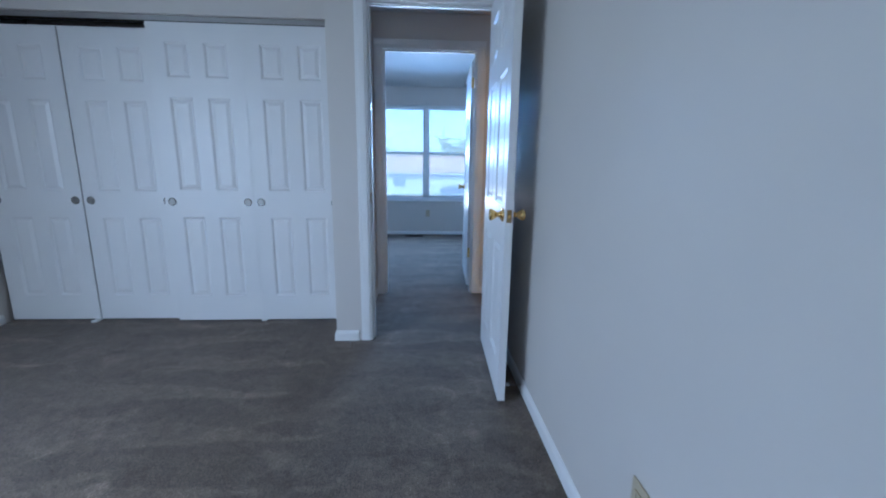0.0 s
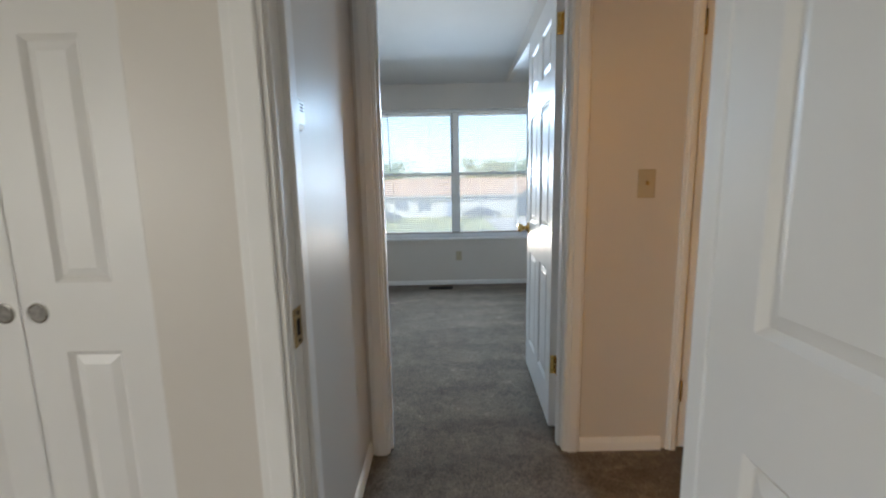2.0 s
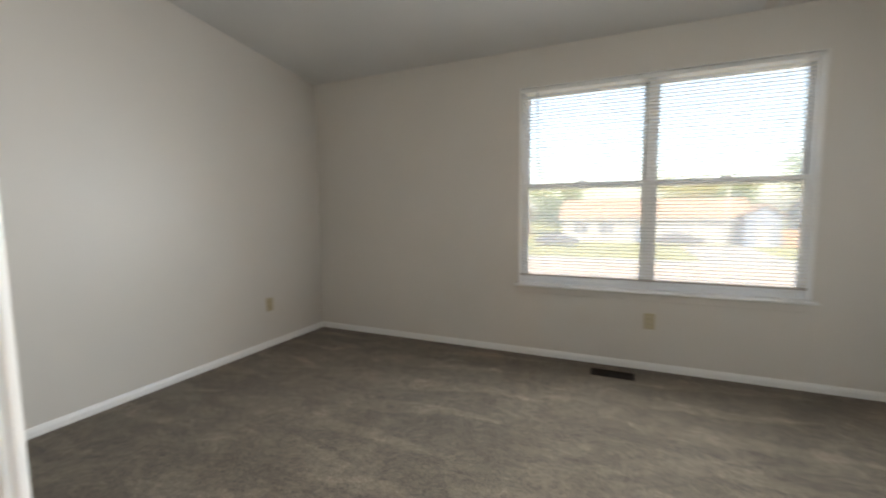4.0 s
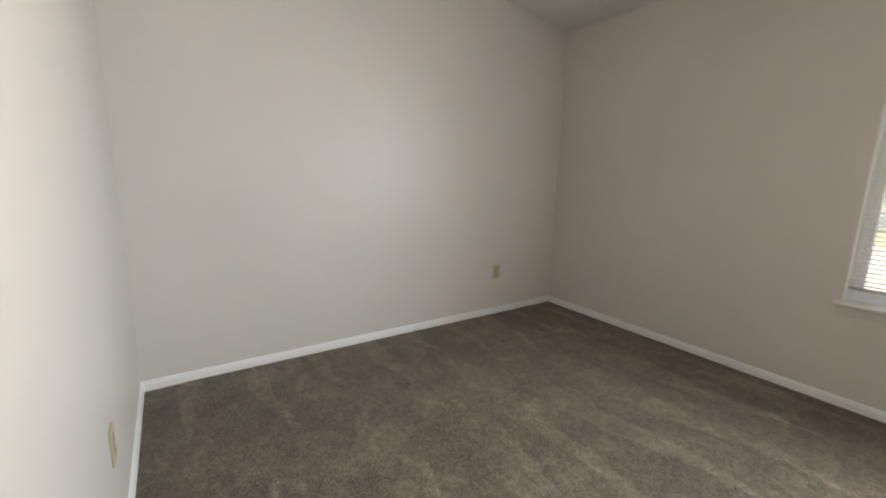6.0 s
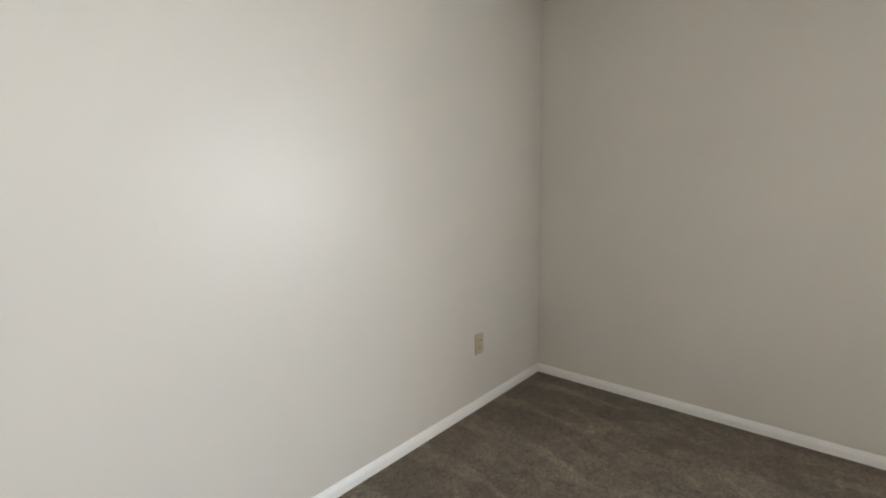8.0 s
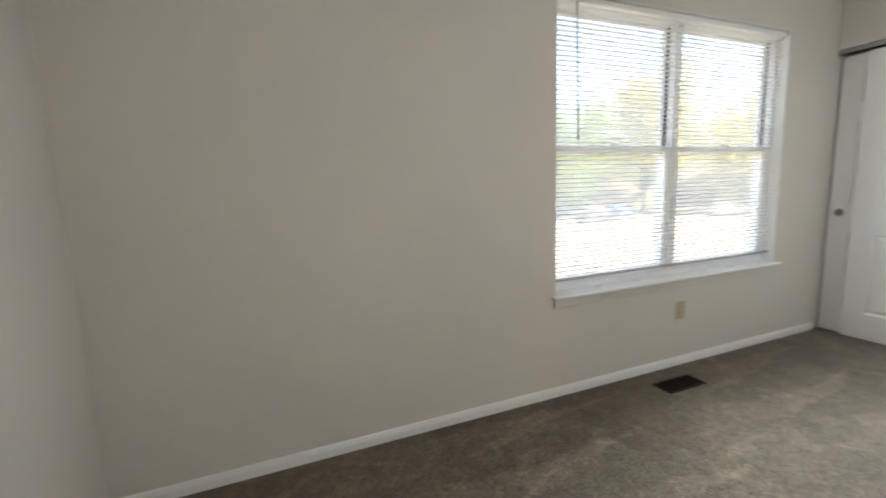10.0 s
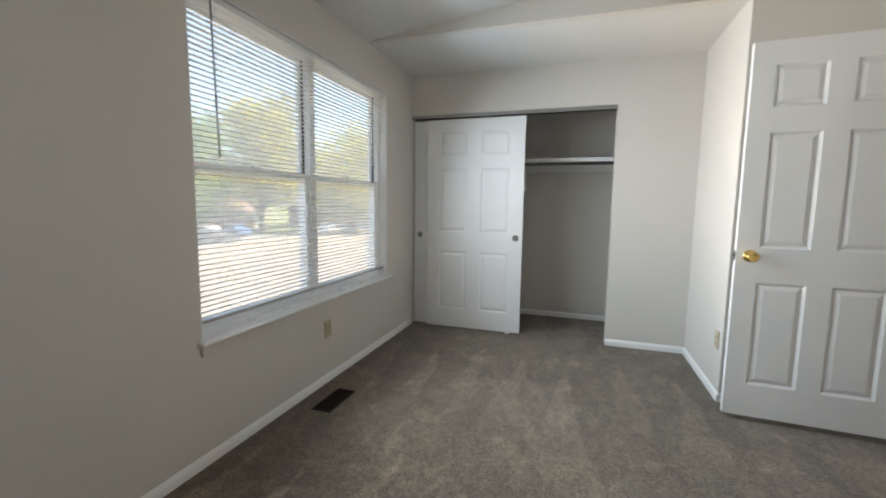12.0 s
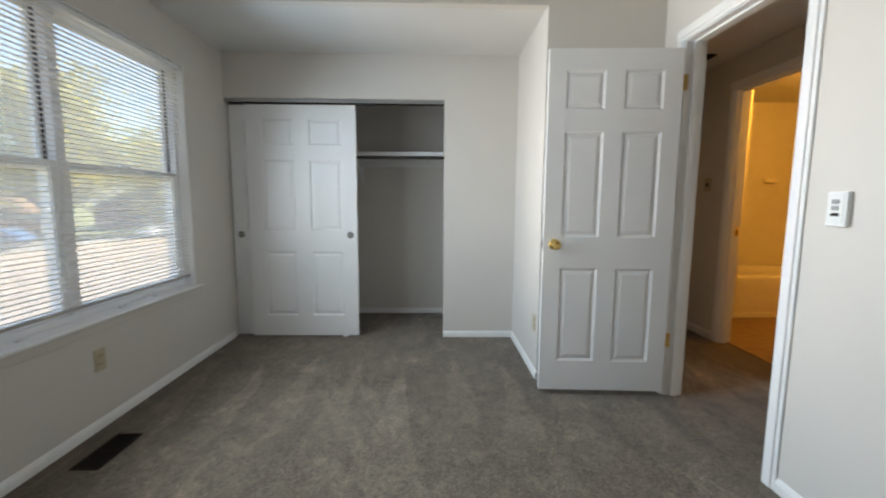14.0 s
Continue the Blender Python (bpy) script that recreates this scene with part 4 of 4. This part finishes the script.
gable_shed(11.5, 55.2, 3.1, 2.2, 3.3, 1.0, "slate blue shed with a gable towards the street")
house(-30.0, 58.5, 17.0, 8.0, BRICKM, "red brick single-storey house with a tan roof", windows=((3.0, 1.8), (12.0, 1.8)), door=8.0)
house(18.0, 57.0, 12.0, 9.0, BLUESIDE, "slate blue single-storey house", windows=((2.0, 1.8), (8.0, 1.8)), door=5.2)
house(33.0, 50.0, 16.0, 9.0, SIDING, "white single-storey house behind parked cars", garage=(1.2,), windows=((8.5, 1.8), (12.5, 1.8)))
house(58.0, 44.0, 15.0, 9.0, BRICKM, "red brick single-storey house among trees", garage=(8.5,), windows=((2.0, 1.8),))

fence = thing("fence", pose(14.8, 55.5, GZ), "cedar board fence beside the house", "fence")
board = None
for i in range(24):
    m = pose(i * 0.17, 0, 0)
    if board is None:
        board = part("board", box(B(), 0, 0, 0, 0.155, 0.02, 1.85, 0.004), CEDAR, fence, "", m)
    else:
        alike("board", board, fence, m)
for z in (0.4, 1.5):
    part("rail", box(B(), 0, 0.02, z, 4.1, 0.06, z + 0.09), CEDAR, fence)
fence2 = thing("fence", pose(35.2, 46.4, GZ), "orange cedar board fence behind the street", "fence")
for i in range(46):
    alike("board", board, fence2, pose(i * 0.17, 0, 0))
for z in (0.4, 1.5):
    part("rail", box(B(), 0, 0.02, z, 7.8, 0.06, z + 0.09), CEDAR, fence2)


def tree(x, y, height, spread, leaf_mat, seed, label, leaves=2600):
    rnd = random.Random(seed)
    t = thing("tree", pose(x, y, GZ), label, "tree")
    bm = B()
    trunk_h = height * 0.15

    def limb(a, b, r0, r1):
        a, b = Vector(a), Vector(b)
        q = (b - a).to_track_quat("Z", "Y").to_matrix()
        rings = [[bm.verts.new(c + q @ Vector((math.cos(k * math.pi / 4) * r, math.sin(k * math.pi / 4) * r, 0))) for k in range(8)] for c, r in ((a, r0), (b, r1))]
        for k in range(8):
            bm.faces.new((rings[0][k], rings[0][(k + 1) % 8], rings[1][(k + 1) % 8], rings[1][k])).smooth = True
    limb((0, 0, 0), (0.1, 0.05, trunk_h * 0.5), height * 0.030, height * 0.022)
    limb((0.1, 0.05, trunk_h * 0.5), (0.0, 0.1, trunk_h), height * 0.022, height * 0.018)
    tips = []
    for i in range(16):
        a = i * 2.4 + rnd.uniform(-0.3, 0.3)
        z1 = trunk_h + height * rnd.uniform(0.06, 0.66)
        r = spread * rnd.uniform(0.3, 0.75)
        mid = Vector((math.cos(a) * r * 0.5, math.sin(a) * r * 0.5, (trunk_h + z1) / 2 + height * 0.03))
        end = Vector((math.cos(a) * r, math.sin(a) * r, z1))
        limb((0, 0.1, trunk_h * rnd.uniform(0.85, 1.0)), mid, height * 0.011, height * 0.006)
        limb(mid, end, height * 0.006, height * 0.002)
        tips += [mid.lerp(end, 0.5), end, end + Vector((rnd.uniform(-1, 1), rnd.uniform(-1, 1), rnd.uniform(0, 1))) * spread * 0.2]
    part("trunk", bm, BARK, t)
    verts, faces = [], []
    for i in range(leaves):
        c = rnd.choice(tips)
        d = Vector((rnd.gauss(0, 1), rnd.gauss(0, 1), rnd.gauss(0, 0.8))) * spread * 0.165
        p = c + d
        n = Vector((rnd.gauss(0, 1), rnd.gauss(0, 1), rnd.gauss(0.5, 1))).normalized()
        u = n.orthogonal().normalized()
        v = n.cross(u)
        s = rnd.uniform(0.16, 0.38)
        k = len(verts)
        verts += [p - u * s, p - v * s * 0.6 + n * s * 0.15, p + u * s, p + v * s * 0.6 + n * s * 0.15]
        faces.append((k, k + 1, k + 2, k + 3))
    me = bpy.data.meshes.new("crown")
    me.from_pydata([tuple(v) for v in verts], [], faces)
    me.materials.append(leaf_mat)
    cr = new("crown", me)
    cr.parent = t
    tagged(cr, kind="stuff")
    return t


for row in ((8.0, 76.0, 9.5, 4.6, LEAF2, 1, "yellow-green street tree behind the white house", 3200),
            (14.5, 80.0, 9.2, 4.6, LEAF, 2, "green leafy tree behind the white house", 3000),
            (-10.0, 72.0, 8.8, 5.0, LEAF, 3, "dark green tree behind the houses", 3000),
            (-14.5, 55.5, 3.4, 1.8, LEAF, 11, "small green garden tree beside the brick house", 1000),
            (23.0, 68.0, 11.0, 6.0, LEAF, 12, "broad green tree behind the slate blue house", 3600),
            (29.0, 60.0, 13.0, 6.5, LEAF, 5, "broad green leafy tree beside the driveway", 5200),
            (31.0, 46.0, 14.0, 6.0, LEAF, 4, "tall green leafy street tree", 10000),
            (41.0, 43.5, 17.5, 7.4, LEAF2, 6, "tall yellow-green street tree in sun", 14000),
            (47.0, 33.5, 13.5, 6.6, LEAF2, 7, "yellow-green street tree beside the far houses", 7500),
            (58.0, 42.0, 17.5, 8.0, LEAF2, 8, "green leafy tree far down the street", 6000),
            (72.0, 38.0, 14.0, 7.5, LEAF2, 9, "yellow-green tree at the end of the street", 5000),
            (52.0, 60.0, 15.0, 8.0, LEAF, 10, "large green tree behind the houses", 6000),
            (-24.0, 74.0, 10.0, 6.0, LEAF, 13, "broad green tree behind the brick house", 3000)):
    tree(*row)


def car(x, y, turn, mat, label):
    c = thing("car", pose(x, y, GZ + 0.02, 0, 0, turn), label, "car")
    side = [(-2.2, 0.35), (2.2, 0.35), (2.25, 0.62), (2.1, 0.82), (1.15, 0.92), (0.55, 1.38), (-0.95, 1.42), (-1.65, 0.98), (-2.2, 0.92), (-2.28, 0.6)]
    bm = prism(B(), side, "y", -0.86, 0.86)
    bmesh.ops.bevel(bm, geom=bm.edges[:], offset=0.05, segments=2, affect="EDGES")
    part("body", bm, mat, c)
    for s in (-1, 1):
        a, b = sorted((s * 0.855, s * 0.868))
        part("window", prism(B(), [(-1.45, 0.97), (0.95, 0.95), (0.5, 1.32), (-0.9, 1.35)], "y", a, b), HOUSEGLASS, c)
        for wx in (-1.4, 1.4):
            a, b = sorted((s * 0.70, s * 0.89))
            tyre = part("wheel", lathe(B(), [(0.30, a), (0.325, a + 0.03), (0.325, b - 0.03), (0.30, b)], "y", 20, (wx, 0, 0.325)), TYRE, c)
            part("rim", lathe(B(), [(0.2, a - 0.004), (0.2, b + 0.004)], "y", 16, (wx, 0, 0.325)), NICKEL, tyre)
    part("windscreen", prism(B(), [(1.10, 0.955), (1.13, 0.965), (0.60, 1.375), (0.57, 1.365)], "y", -0.72, 0.72), HOUSEGLASS, c)
    for s in (-1, 1):
        part("headlight", box(B(), 2.16, s * 0.62 - 0.14, 0.62, 2.27, s * 0.62 + 0.14, 0.76, 0.03), WHITEP, c)
    return c


car(31.0, 41.8, 90, CARWHITE, "white parked car on the driveway")
car(35.0, 42.5, 90, CARBLUE, "blue parked car on the driveway")
car(27.8, 37.0, 0, CARDARK, "dark parked car at the kerb")
car(44.0, 35.0, 0, CARWHITE, "white parked car at the kerb")
car(50.0, 35.0, 0, CARBLUE, "blue parked car at the kerb")
car(-6.5, 50.0, 0, CARDARK, "dark parked car before the brick house")
car(5.6, 53.8, 0, CARDARK, "dark parked car before the white house")

pole = thing("street_lamp", pose(7.2, 40.0, GZ), "slim pale street lamp beside the driveway", "street lamp")
part("post", lathe(B(), [(0.09, 0), (0.05, 6.2)], "z", 12), SIDING, pole)
part("arm", tube(B(), (0, 0, 6.1), (0, -1.4, 6.4), 0.035, 8), SIDING, pole)
part("lamp_head", box(B(), -0.12, -1.9, 6.33, 0.12, -1.35, 6.45, 0.03), GREYP, pole)
